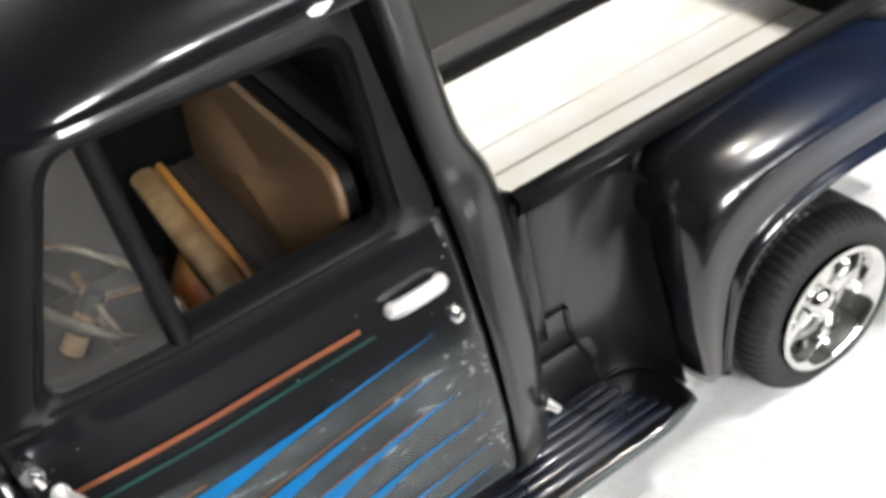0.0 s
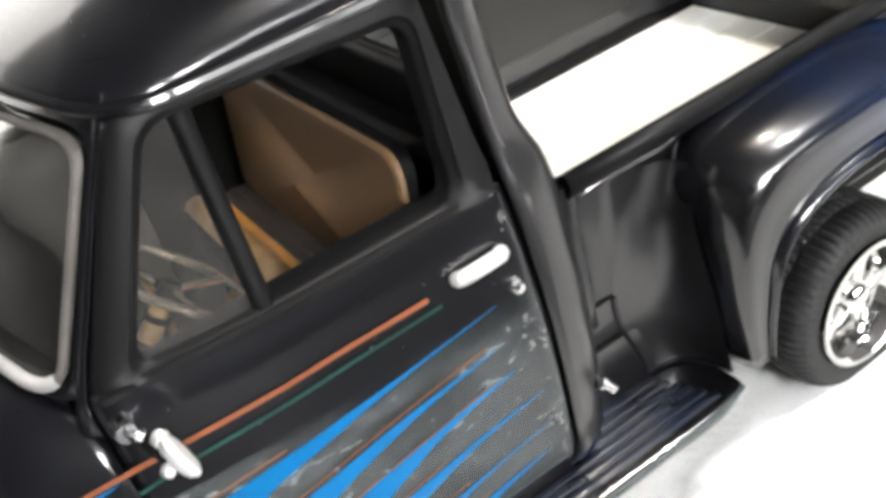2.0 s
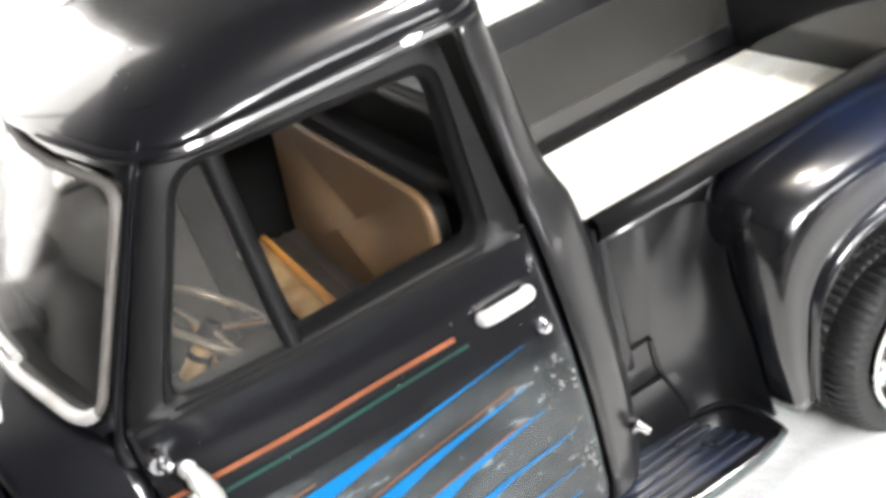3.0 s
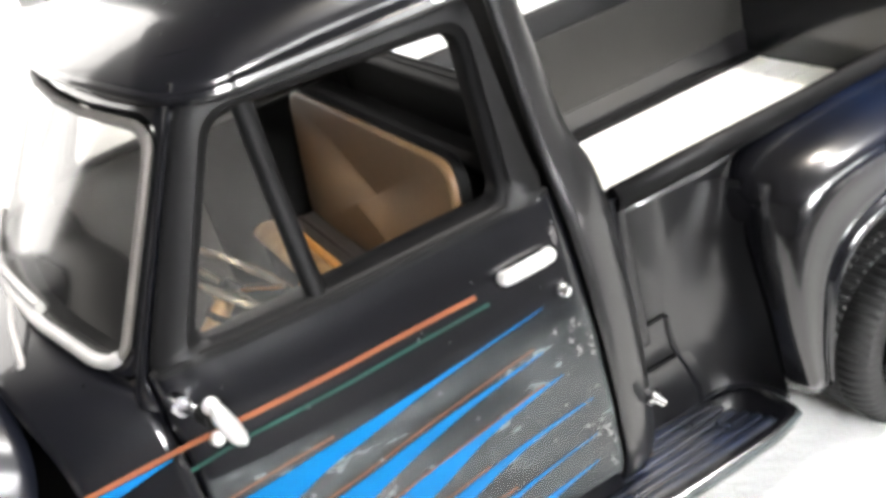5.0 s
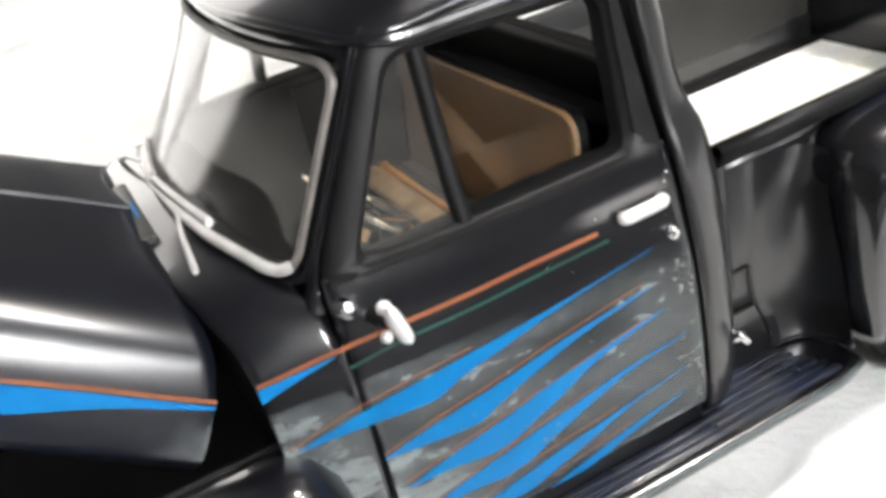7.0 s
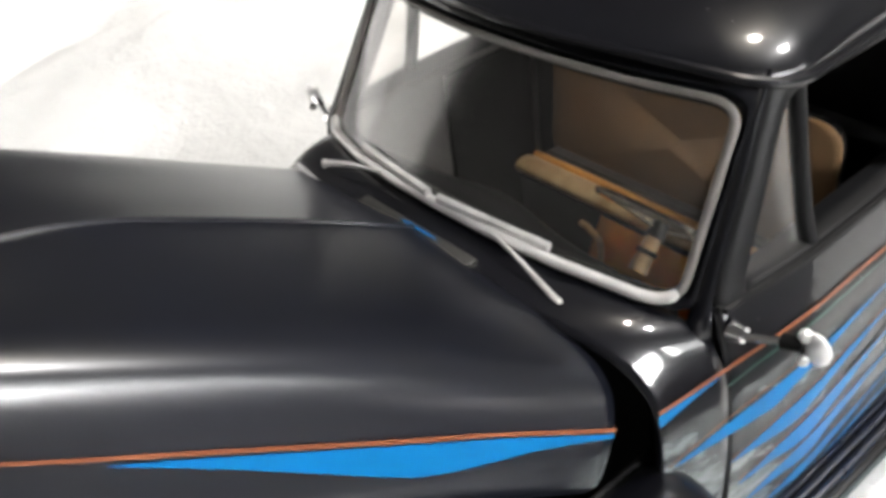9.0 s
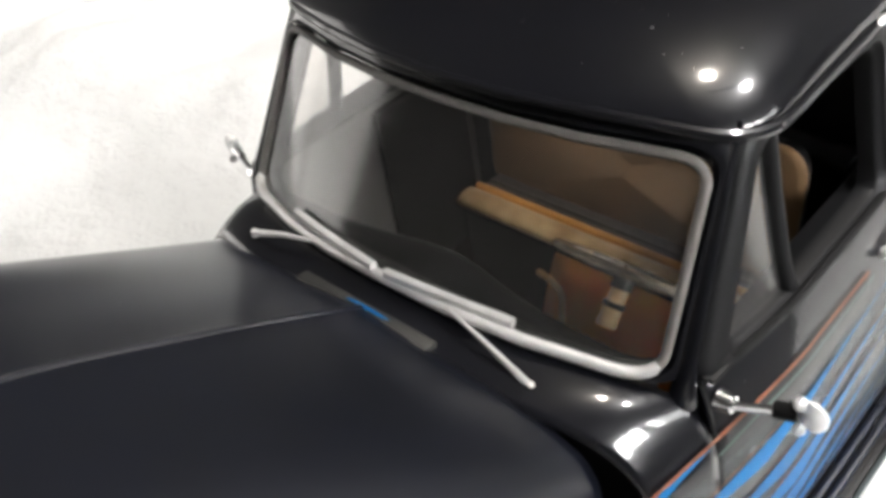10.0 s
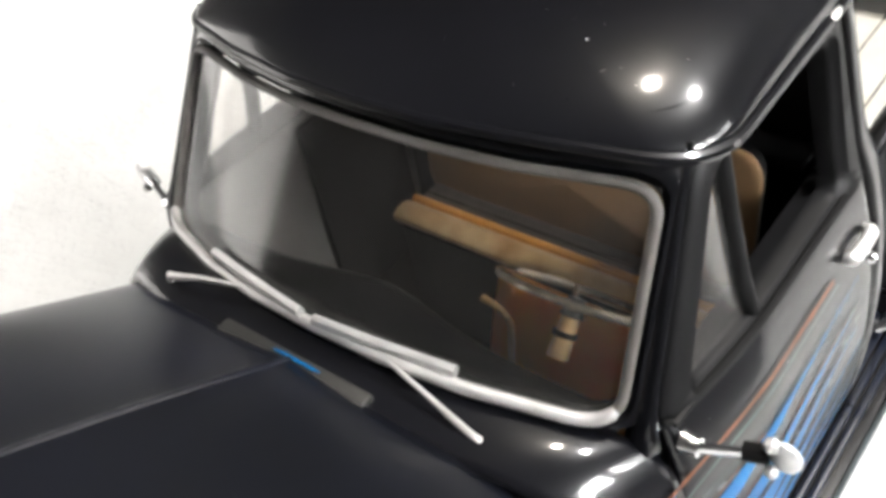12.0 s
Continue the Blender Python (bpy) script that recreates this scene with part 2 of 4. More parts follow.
def table(x, pts):
    """Smooth curve through (x, value) pairs."""
    if x <= pts[0][0]:
        return pts[0][1]
    for i in range(len(pts) - 1):
        (x0, y0), (x1, y1) = pts[i], pts[i + 1]
        if x <= x1:
            xa, ya = pts[i - 1] if i else (2 * x0 - x1, 2 * y0 - y1)
            xb, yb = pts[i + 2] if i + 2 < len(pts) else (2 * x1 - x0, 2 * y1 - y0)
            m0, m1 = (y1 - ya) / (x1 - xa) * (x1 - x0), (yb - y0) / (xb - x0) * (x1 - x0)
            t = (x - x0) / (x1 - x0)
            return (2 * t**3 - 3 * t**2 + 1) * y0 + (t**3 - 2 * t**2 + t) * m0 + (3 * t**2 - 2 * t**3) * y1 + (t**3 - t**2) * m1
    return pts[-1][1]


def curve(pts, n):
    """n + 1 points along a smooth line through pts."""
    xs = list(range(len(pts)))
    tabs = [[(i, p[k]) for i, p in zip(xs, pts)] for k in range(len(pts[0]))]
    return [tuple(table(j / n * (len(pts) - 1), tab) for tab in tabs) for j in range(n + 1)]


def grid(rows, ring=False, bm=None):
    bm = bm or bmesh.new()
    vs = [[bm.verts.new(p) for p in r] for r in rows]
    for a, b in zip(vs, vs[1:]):
        for i in range(len(a) - (0 if ring else 1)):
            j = (i + 1) % len(a)
            bm.faces.new((a[i], a[j], b[j], b[i]))
    return bm


def tube(path, r, seg=10, ring=False, bm=None, squash=1.0):
    """A round bar along a path; r a number or one for each point."""
    bm = bm or bmesh.new()
    path = [Vector(p) for p in path]
    n = len(path)
    rows = []
    up = Vector((0, 0, 1))
    for i, p in enumerate(path):
        d = (path[(i + 1) % n] - path[i - 1]) if ring else (path[min(i + 1, n - 1)] - path[max(i - 1, 0)])
        d.normalize()
        ref = up if abs(d.z) < 0.9 else Vector((1, 0, 0))
        s = d.cross(ref).normalized()
        u = s.cross(d)
        rr = r[i] if isinstance(r, (list, tuple)) else r
        rows.append([p + (s * math.cos(a) + u * math.sin(a) * squash) * rr for a in (2 * math.pi * k / seg for k in range(seg))])
    if ring:
        rows.append(rows[0])
    start = len(bm.verts)
    grid(rows, True, bm)
    if not ring:
        bm.verts.ensure_lookup_table()
        bm.faces.new([bm.verts[start + k] for k in range(seg)][::-1])
        bm.faces.new([bm.verts[start + (n - 1) * seg + k] for k in range(seg)])
    else:
        bmesh.ops.remove_doubles(bm, verts=bm.verts, dist=1e-6)
    return bm


def box(lo, hi, bev=0.01, m=None, bm=None, seg=2):
    own = bmesh.new()
    bmesh.ops.create_cube(own, size=1)
    c, s = [(a + b) / 2 for a, b in zip(lo, hi)], [b - a for a, b in zip(lo, hi)]
    for v in own.verts:
        v.co = Vector([v.co[k] * s[k] + c[k] for k in range(3)])
    if bev:
        bmesh.ops.bevel(own, geom=own.edges[:], offset=bev, segments=seg, profile=0.6, affect="EDGES")
    if m:
        bmesh.ops.transform(own, matrix=m, verts=own.verts)
    if bm is None:
        return own
    me = bpy.data.meshes.new("tmp")
    own.to_mesh(me)
    bm.from_mesh(me)
    bpy.data.meshes.remove(me)
    own.free()
    return bm


def lathe(profile, seg=40, bm=None):
    """Turns (radius, y) pairs round the y axis."""
    rows = [[(r * math.cos(a), y, r * math.sin(a)) for a in (2 * math.pi * k / seg for k in range(seg))] for r, y in profile]
    return grid(rows, True, bm)


def flip(bm):
    """The same thing on the other side of the truck."""
    b = bm.copy()
    for v in b.verts:
        v.co.y = -v.co.y
    bmesh.ops.reverse_faces(b, faces=b.faces)
    return b


def moved(bm, m):
    bmesh.ops.transform(bm, matrix=m, verts=bm.verts)
    return bm


def mesh_of(name, bm, mat, thick=0.0, recalc=True, angle=40, scale=None):
    if recalc:
        bmesh.ops.recalc_face_normals(bm, faces=bm.faces)
    k = K if scale is None else scale
    for v in bm.verts:
        v.co *= k
    for f in bm.faces:
        f.smooth = True
    for e in bm.edges:
        if len(e.link_faces) == 2 and e.calc_face_angle(0) > radians(angle):
            e.smooth = False
    me = bpy.data.meshes.new(name)
    bm.to_mesh(me)
    bm.free()
    me.materials.append(mat)
    return me


def part(name, bm, mat, parent, label="", thick=0.0, angle=40, recalc=True, scale=None, heart=(-0.2, 0, 0.8)):
    """Links a bmesh as one mesh object under a thing or under a part. Sheets with a thickness face away from heart."""
    if thick:
        bmesh.ops.recalc_face_normals(bm, faces=bm.faces)
        c = Vector(heart)
        if sum((f.normal.dot((f.calc_center_median() - c).normalized())) * f.calc_area() for f in bm.faces) < 0:
            bmesh.ops.reverse_faces(bm, faces=bm.faces)
        recalc = False
    ob = new(name, mesh_of(name, bm, mat, recalc=recalc, angle=angle, scale=scale))
    ob.parent = parent
    if parent is not None:
        ob.matrix_parent_inverse = Matrix.Identity(4)
    if thick:
        s = ob.modifiers.new("thickness", "SOLIDIFY")
        s.thickness, s.offset = thick * K, -1 if thick > 0 else 1
        s.thickness = abs(thick) * K
    if label:
        tagged(ob, label)
    return ob


def both(name, bm, mat, parent, label="", thick=0.0, angle=40):
    other = flip(bm)
    a = part(name, bm, mat, parent, label, thick, angle)
    b = part(name, other, mat, parent, label, thick, angle)
    return a, b


def loop4(corners, radius, n=6):
    """A rounded four-cornered loop in two dimensions, the same number of points whatever its size."""
    out = []
    for i in range(4):
        p, a, b = Vector(corners[i]), Vector(corners[i - 1]), Vector(corners[(i + 1) % 4])
        da, db = (a - p).normalized(), (b - p).normalized()
        s, e = p + da * radius, p + db * radius
        for k in range(n + 1):
            t = k / n
            out.append(tuple(s * (1 - t) ** 2 + p * 2 * t * (1 - t) + e * t * t))
        nxt = Vector(corners[(i + 1) % 4])
        s2 = nxt + (p - nxt).normalized() * radius
        for k in range(1, 6):
            out.append(tuple(e.lerp(s2, k / 6)))
    return out


# ---- room ----
def slab(name, lo, hi, mat, label, category):
    return tagged(part(name, box(lo, hi, 0.0), mat, None, scale=1.0), label, category, kind="structure")


slab("floor", (-2.2, -2.2, -0.80), (2.2, 2.2, -0.75), FLOORM, "brown wooden floor of a plain room", "floor")
slab("ceiling", (-2.2, -2.2, 1.65), (2.2, 2.2, 1.70), CEIL, "plain grey painted ceiling of the room", "ceiling")
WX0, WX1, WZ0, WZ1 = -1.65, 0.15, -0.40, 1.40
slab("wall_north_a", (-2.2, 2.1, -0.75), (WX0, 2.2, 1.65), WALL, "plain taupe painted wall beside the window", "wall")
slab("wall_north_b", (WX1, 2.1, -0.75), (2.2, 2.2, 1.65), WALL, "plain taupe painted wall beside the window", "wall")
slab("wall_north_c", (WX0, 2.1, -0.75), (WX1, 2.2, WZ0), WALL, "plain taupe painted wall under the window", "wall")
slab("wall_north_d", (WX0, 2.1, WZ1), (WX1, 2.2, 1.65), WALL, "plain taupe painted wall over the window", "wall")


def south_wall():
    """The pieces of wall round the three south windows."""
    spans = (((-2.2, -0.75), (-0.55, 1.65)), ((-0.55, -0.75), (0.20, 0.75)), ((-0.55, 1.58), (0.20, 1.65)), ((0.20, -0.75), (0.35, 1.65)),
             ((0.35, -0.75), (1.65, -0.62)), ((0.35, -0.62), (0.98, 0.0)), ((0.35, 0.0), (1.65, 0.95)), ((0.35, 1.58), (1.65, 1.65)), ((1.65, -0.75), (2.2, 1.65)))
    for k, (a, b) in enumerate(spans):
        slab("wall_south_" + "abcdefghi"[k], (a[0], -2.2, a[1]), (b[0], -2.1, b[1]), WALL, "plain taupe painted wall round the windows", "wall")


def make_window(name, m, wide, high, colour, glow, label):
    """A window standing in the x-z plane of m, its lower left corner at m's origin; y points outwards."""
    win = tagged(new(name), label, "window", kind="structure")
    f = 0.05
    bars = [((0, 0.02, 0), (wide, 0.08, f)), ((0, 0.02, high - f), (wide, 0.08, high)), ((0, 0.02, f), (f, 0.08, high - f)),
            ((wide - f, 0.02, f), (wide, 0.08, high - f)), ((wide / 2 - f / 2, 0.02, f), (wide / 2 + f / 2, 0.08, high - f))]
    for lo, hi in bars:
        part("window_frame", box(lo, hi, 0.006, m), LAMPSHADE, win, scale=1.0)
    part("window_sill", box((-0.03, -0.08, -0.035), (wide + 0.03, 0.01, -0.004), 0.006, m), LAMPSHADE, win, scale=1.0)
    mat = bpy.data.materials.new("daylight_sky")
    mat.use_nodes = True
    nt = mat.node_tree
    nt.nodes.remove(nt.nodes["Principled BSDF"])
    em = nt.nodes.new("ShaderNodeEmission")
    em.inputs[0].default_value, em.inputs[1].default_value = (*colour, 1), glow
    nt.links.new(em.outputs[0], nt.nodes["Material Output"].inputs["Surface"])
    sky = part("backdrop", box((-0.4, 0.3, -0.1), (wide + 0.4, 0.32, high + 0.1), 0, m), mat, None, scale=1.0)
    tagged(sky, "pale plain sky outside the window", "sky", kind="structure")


slab("wall_west", (-2.2, -2.1, -0.75), (-2.1, 2.1, 1.65), WALL, "plain taupe painted wall", "wall")
slab("wall_east", (2.1, -2.1, -0.75), (2.2, 2.1, 1.65), WALL, "plain taupe painted wall", "wall")
south_wall()
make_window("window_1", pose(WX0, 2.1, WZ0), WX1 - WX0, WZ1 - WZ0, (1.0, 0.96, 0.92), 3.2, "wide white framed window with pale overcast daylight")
make_window("window_2", pose(1.65, -2.1, 0.95, 0, 0, 180), 1.3, 0.63, (0.99, 1.0, 1.0), 14.0, "white framed window with bluish daylight")
# Unseen window added as a fill light for the cloth and the cab.
make_window("fill_window", pose(0.20, -2.1, 0.75, 0, 0, 180), 0.75, 0.83, (1.0, 1.0, 0.995), 85.0, "tall white framed window added as soft fill light")
make_window("window_3", pose(1.65, -2.1, -0.62, 0, 0, 180), 0.67, 0.62, (1.0, 0.95, 0.93), 8.0, "low white framed window with pale daylight")


def make_table():
    t = tagged(new("table"), "dark stained wooden table under a white cloth", "table")
    part("tabletop", box((-0.62, -0.45, -0.035), (0.62, 0.62, -0.004), 0.004), DARKWOOD, t, scale=1.0)
    for x in (-0.56, 0.56):
        for y in (-0.40, 0.56):
            part("leg", box((x - 0.025, y - 0.025, -0.75), (x + 0.025, y + 0.025, -0.034), 0.004), DARKWOOD, t, scale=1.0)
    return t


def make_cloth():
    n = 150
    rows = []
    for j in range(n + 1):
        row = []
        for i in range(n + 1):
            x = lerp(-0.6, 0.6, i / n)
            y = lerp(max(-0.44, -0.082 - 1.1 * max(0.0, x - 0.025)), 0.6, j / n)
            d = max(0.0, y - 0.035) + max(0.0, -0.02 - x) * 0.3
            h = max(0.0, 0.014 * (noise.noise(Vector((x * 16, y * 16, 1))) + 0.45) + 0.006 * noise.noise(Vector((x * 40, y * 40, 3))) + 0.0016 * noise.noise(Vector((x * 95, y * 95, 7))))
            row.append((x, y, -0.0004 + min(1, d * 12) * h))
        rows.append(row)
    bm = grid(rows)
    ob = part("cloth", bm, CLOTH, None, scale=1.0)
    s = ob.modifiers.new("thickness", "SOLIDIFY")
    s.thickness, s.offset = 0.0025, -1
    return tagged(ob, "white cotton cloth with soft lumps spread on the table", "cloth")


make_table()
make_cloth()


def make_lamp(at, size, label):
    """A round ceiling pendant whose light shines out of its open underside."""
    lamp = tagged(new("pendant_lamp"), label, "lamp")
    lamp.location = at
    aim = look((0, 0, 0), Vector((0, 0, 0)) - at).to_3x3().to_4x4() @ pose(0, 0, 0, -90)
    r = size / 2
    shade = lathe([(r * 0.15, -0.09), (r * 0.6, -0.08), (r * 1.05, -0.012), (r * 1.1, 0.004), (r * 1.06, 0.004), (r * 1.0, -0.012), (r * 0.55, -0.072), (0.001, -0.078)], 32)
    part("shade", moved(shade, aim), LAMPSHADE, lamp, scale=1.0)
    top = aim @ Vector((0, -0.085, 0))
    part("rod", tube([top, (top.x, top.y, 1.652 - at.z)], 0.006, 8), LAMPSHADE, lamp, scale=1.0)
    return lamp


def make_strip_lamp(at, turn, label):
    """A long pendant with an open trough whose light shines down."""
    lamp = tagged(new("strip_lamp"), label, "lamp")
    lamp.matrix_world = Matrix.Translation(at) @ pose(0, 0, 0, 0, 0, turn)
    a, w = 0.05, 0.03
    for lo, hi in (((-a, -w, 0.02), (a, w, 0.032)), ((-a, -w - 0.012, -0.004), (a, -w, 0.032)), ((-a, w, -0.004), (a, w + 0.012, 0.032)), ((-a - 0.012, -w, -0.004), (-a, w, 0.032)), ((a, -w, -0.004), (a + 0.012, w, 0.032))):
        part("trough_panel", box(lo, hi, 0.003), LAMPSHADE, lamp, scale=1.0)
    for x in (-0.04, 0.04):
        part("rod", tube([(x, 0, 0.034), (x, 0, 1.652 - at.z)], 0.004, 8), LAMPSHADE, lamp, scale=1.0)
    return lamp


make_strip_lamp(LAMP_A, 115, "long white metal pendant lamp with a white glow")
make_lamp(LAMP_B, 0.06, "small white metal pendant lamp with a warm glow")

# ---- truck ----
truck = tagged(new("model_truck"), "black plastic scale model pickup truck with blue and copper side decals", "model truck")

SIDE = [(0.40, 0.79), (0.5, 0.845), (0.65, 0.862), (0.85, 0.862), (1.0, 0.85), (1.1, 0.835), (1.2, 0.8125), (1.265, 0.791), (1.32, 0.772), (1.66, 0.703), (1.75, 0.69)]


def half(x, z):
    """Half width of the cab's skin."""
    u = max(0.0, (-0.5 - x) / 0.56)
    return table(z, SIDE) * (1 - 0.1 * u**1.5)


def skin(x, z, out=0.0):
    return (x, -half(x, z) - out, z)


def door(side):
    """Door with its window frame, quarter pane and fittings; side -1 is the driver's."""
    fit = (lambda bm: bm) if side < 0 else flip
    zs = [0.49 + (1.262 - 0.49) * j / 48 for j in range(49)]
    rows = [[skin(lerp(-0.845, 0.052, i / 48), z, 0.0 if 0 < i < 48 and j > 0 else -0.006) for i in range(49)] for j, z in enumerate(zs)]
    d = part("door", fit(grid(rows)), PAINT, truck, "black gloss door with blue spear decals and copper pinstripes" if side < 0 else "black gloss door", thick=0.03)
    outer = [(-0.85, 1.247), (0.050, 1.247), (0.018, 1.705), (-0.595, 1.71)]
    inner = [(-0.745, 1.272), (-0.052, 1.272), (-0.022, 1.632), (-0.548, 1.655)]
    mid = [(-0.775, 1.260), (-0.028, 1.260), (-0.004, 1.655), (-0.562, 1.676)]
    a, m, b = loop4(outer, 0.05), loop4(mid, 0.055), loop4(inner, 0.05)
    frame_rows = [[skin(x, z, -0.012) for x, z in a], [skin(x, z, 0.006) for x, z in [tuple(Vector(p).lerp(Vector(q), 0.15)) for p, q in zip(a, m)]],
                  [skin(x, z, 0.008) for x, z in m], [skin(x, z, -0.006) for x, z in [tuple(Vector(p).lerp(Vector(q), 0.3)) for p, q in zip(m, b)]],
                  [skin(x, z, -0.008) for x, z in [tuple(Vector(p).lerp(Vector(q), 0.7)) for p, q in zip(m, b)]],
                  [skin(x, z, -0.02) for x, z in b], [skin(x, z, -0.06) for x, z in b]]
    bm = grid(frame_rows, True)
    part("window_frame", fit(bm), SATIN, d, "satin black raised window surround", angle=60)
    div = tube([skin(-0.492, 1.262, -0.03), skin(-0.490, 1.35, -0.03), skin(-0.486, 1.5, -0.03), skin(-0.480, 1.665, -0.03)], 0.022, 10)
    part("quarter_bar", fit(div), SATIN, d)
    pane = grid([[skin(lerp(lerp(-0.755, -0.555, j / 6), -0.487, i / 6), lerp(1.268, 1.655, j / 6), -0.032) for i in range(7)] for j in range(7)])
    part("quarter_pane", fit(pane), HAZED, d, "clear plastic quarter pane").visible_shadow = False
    card = grid([[(lerp(-0.83, 0.04, i / 4), -0.70 - 0.03 * (j == 0), lerp(0.5, 1.26, j / 4)) for i in range(5)] for j in range(5)])
    part("door_card", fit(card), CARD, d, "dark grey inner door panel", thick=0.01)
    ledge = box((-0.83, -0.775, 1.25), (0.035, -0.69, 1.266), 0.006)
    part("sill", fit(ledge), SATIN, d)
    strip = tube([skin(lerp(-0.838, 0.044, k / 20), 1.260, -0.003) for k in range(21)], 0.009, 8)
    part("weather_strip", fit(strip), MATT, d, "satin black strip below the window")
    # handle and lock
    h = [skin(-0.126, 1.143, 0.004), skin(-0.121, 1.145, 0.022), skin(-0.07, 1.148, 0.028), skin(-0.019, 1.148, 0.024), skin(-0.012, 1.146, 0.004)]
    part("handle", fit(tube(curve(h, 16), [0.012, 0.015, 0.017, 0.018, 0.018] + [0.018] * 8 + [0.0175, 0.016, 0.015, 0.012], 10)), STEEL, d, "bright plated door handle")
    lock = moved(lathe([(0.001, -0.026), (0.012, -0.025), (0.018, -0.018), (0.019, 0.0)], 16), Matrix.Translation(skin(-0.003, 1.056)))
    part("lock", fit(lock), CHROME, d, "chrome lock button")
    # mirror
    base = Vector(skin(-0.815, 1.20))
    mir = tube([base, base + Vector((0, -0.035, 0.004))], [0.028, 0.02], 14)
    joint = Vector((-0.785, -0.912, 1.222))
    tube([base + Vector((0, -0.03, 0.0)), joint], 0.011, 8, bm=mir)
    arm = part("mirror_arm", fit(mir), CHROME, d, "chrome mirror arm")
    part("mirror_joint", fit(tube([joint + Vector((-0.004, 0.022, -0.003)), joint + Vector((0.006, -0.024, 0.004))], 0.02 if side < 0 else 0.013, 12)), MATT if side < 0 else CHROME, arm, "black mirror joint" if side < 0 else "chrome mirror joint")
    head = Vector((-0.764, -0.960, 1.215))
    disc = lathe([(0.001, -0.017), (0.028, -0.016), (0.042, -0.01), (0.050, 0.0), (0.047, 0.009), (0.034, 0.015), (0.001, 0.017)], 28)
    part("mirror_head", fit(moved(disc, Matrix.Translation(head) @ Matrix.Diagonal((1, 0.68, 1.05, 1)) @ Vector((0.96, 0.0, 0.26)).to_track_quat("Y", "Z").to_matrix().to_4x4())), STEEL, arm, "round plated mirror head")
    knob = lathe([(0.001, -0.014), (0.010, -0.010), (0.0145, 0), (0.010, 0.010), (0.001, 0.014)], 14)
    part("mirror_knob", fit(moved(knob, Matrix.Translation((-0.789, -0.946, 1.192)))), STEEL, arm)
    part("mirror_knob", fit(moved(lathe([(0.001, -0.017), (0.012, -0.012), (0.017, 0), (0.012, 0.012), (0.001, 0.017)], 14), Matrix.Translation((-0.776, -0.938, 1.252)))), STEEL, arm)
    return d


DOOR_L, DOOR_R = door(-1), door(1)


# decals, laid on the driver's door and the cowl side
def ribbon(top, low, out=0.0046, n=40):
    """A patch of ink on the skin between two lines of (x, z)."""
    a, b = curve(top, n), curve(low, n)
    return grid([[skin(*p, out) for p in a], [skin(*(lerp(p[k], q[k], 0.5) for k in (0, 1)), out) for p, q in zip(a, b)], [skin(*p, out) for p in b]])


def line(pts, w, out=0.0060, n=40):
    return ribbon([(x, z + w / 2) for x, z in pts], [(x, z - w / 2) for x, z in pts], out, n)


def tongue(top, low, out=0.0046, n=44):
    """A long flame tongue between its upper and lower edge, each a few points (x, z) from the blunt front to the fine rear tip."""
    x0, x1 = top[0][0], top[-1][0]
    xs = [lerp(x0, x1, i / n) for i in range(n + 1)]
    rows = []
    for t in (0, 0.33, 0.67, 1):
        rows.append([skin(x, lerp(table(x, top), min(table(x, low), table(x, top) - 0.0015), t), out) for x in xs])
    return grid(rows)


def film(x0, x1, n):
    return grid([[skin(lerp(x0, x1, i / n), lerp(0.51, lerp(1.02, 1.06, (lerp(x0, x1, i / n) + 1.045) / 1.09), j / 40), 0.0030) for i in range(n + 1)] for j in range(41)])


part("decal_film", film(-1.045, -0.862, 12), FILM, DOOR_L, "cloudy silvered clear decal film")
part("decal_film", film(-0.838, 0.045, 50), FILM, DOOR_L, "cloudy silvered clear decal film")
part("pinstripe", line([(-1.048, 1.092), (-0.88, 1.112), (-0.71, 1.123), (-0.45, 1.131), (-0.198, 1.131)], 0.011), D_ORANGE, DOOR_L, "long copper pinstripe")
part("pinstripe", line([(-0.85, 1.066), (-0.71, 1.086), (-0.45, 1.098), (-0.174, 1.104)], 0.008), D_GREEN, DOOR_L, "dull green pinstripe")
part("spear", ribbon([(-1.05, 1.083), (-0.96, 1.094), (-0.87, 1.103)], [(-1.05, 1.05), (-0.96, 1.078), (-0.87, 1.101)]), D_BLUE, DOOR_L, "short bright blue wedge")
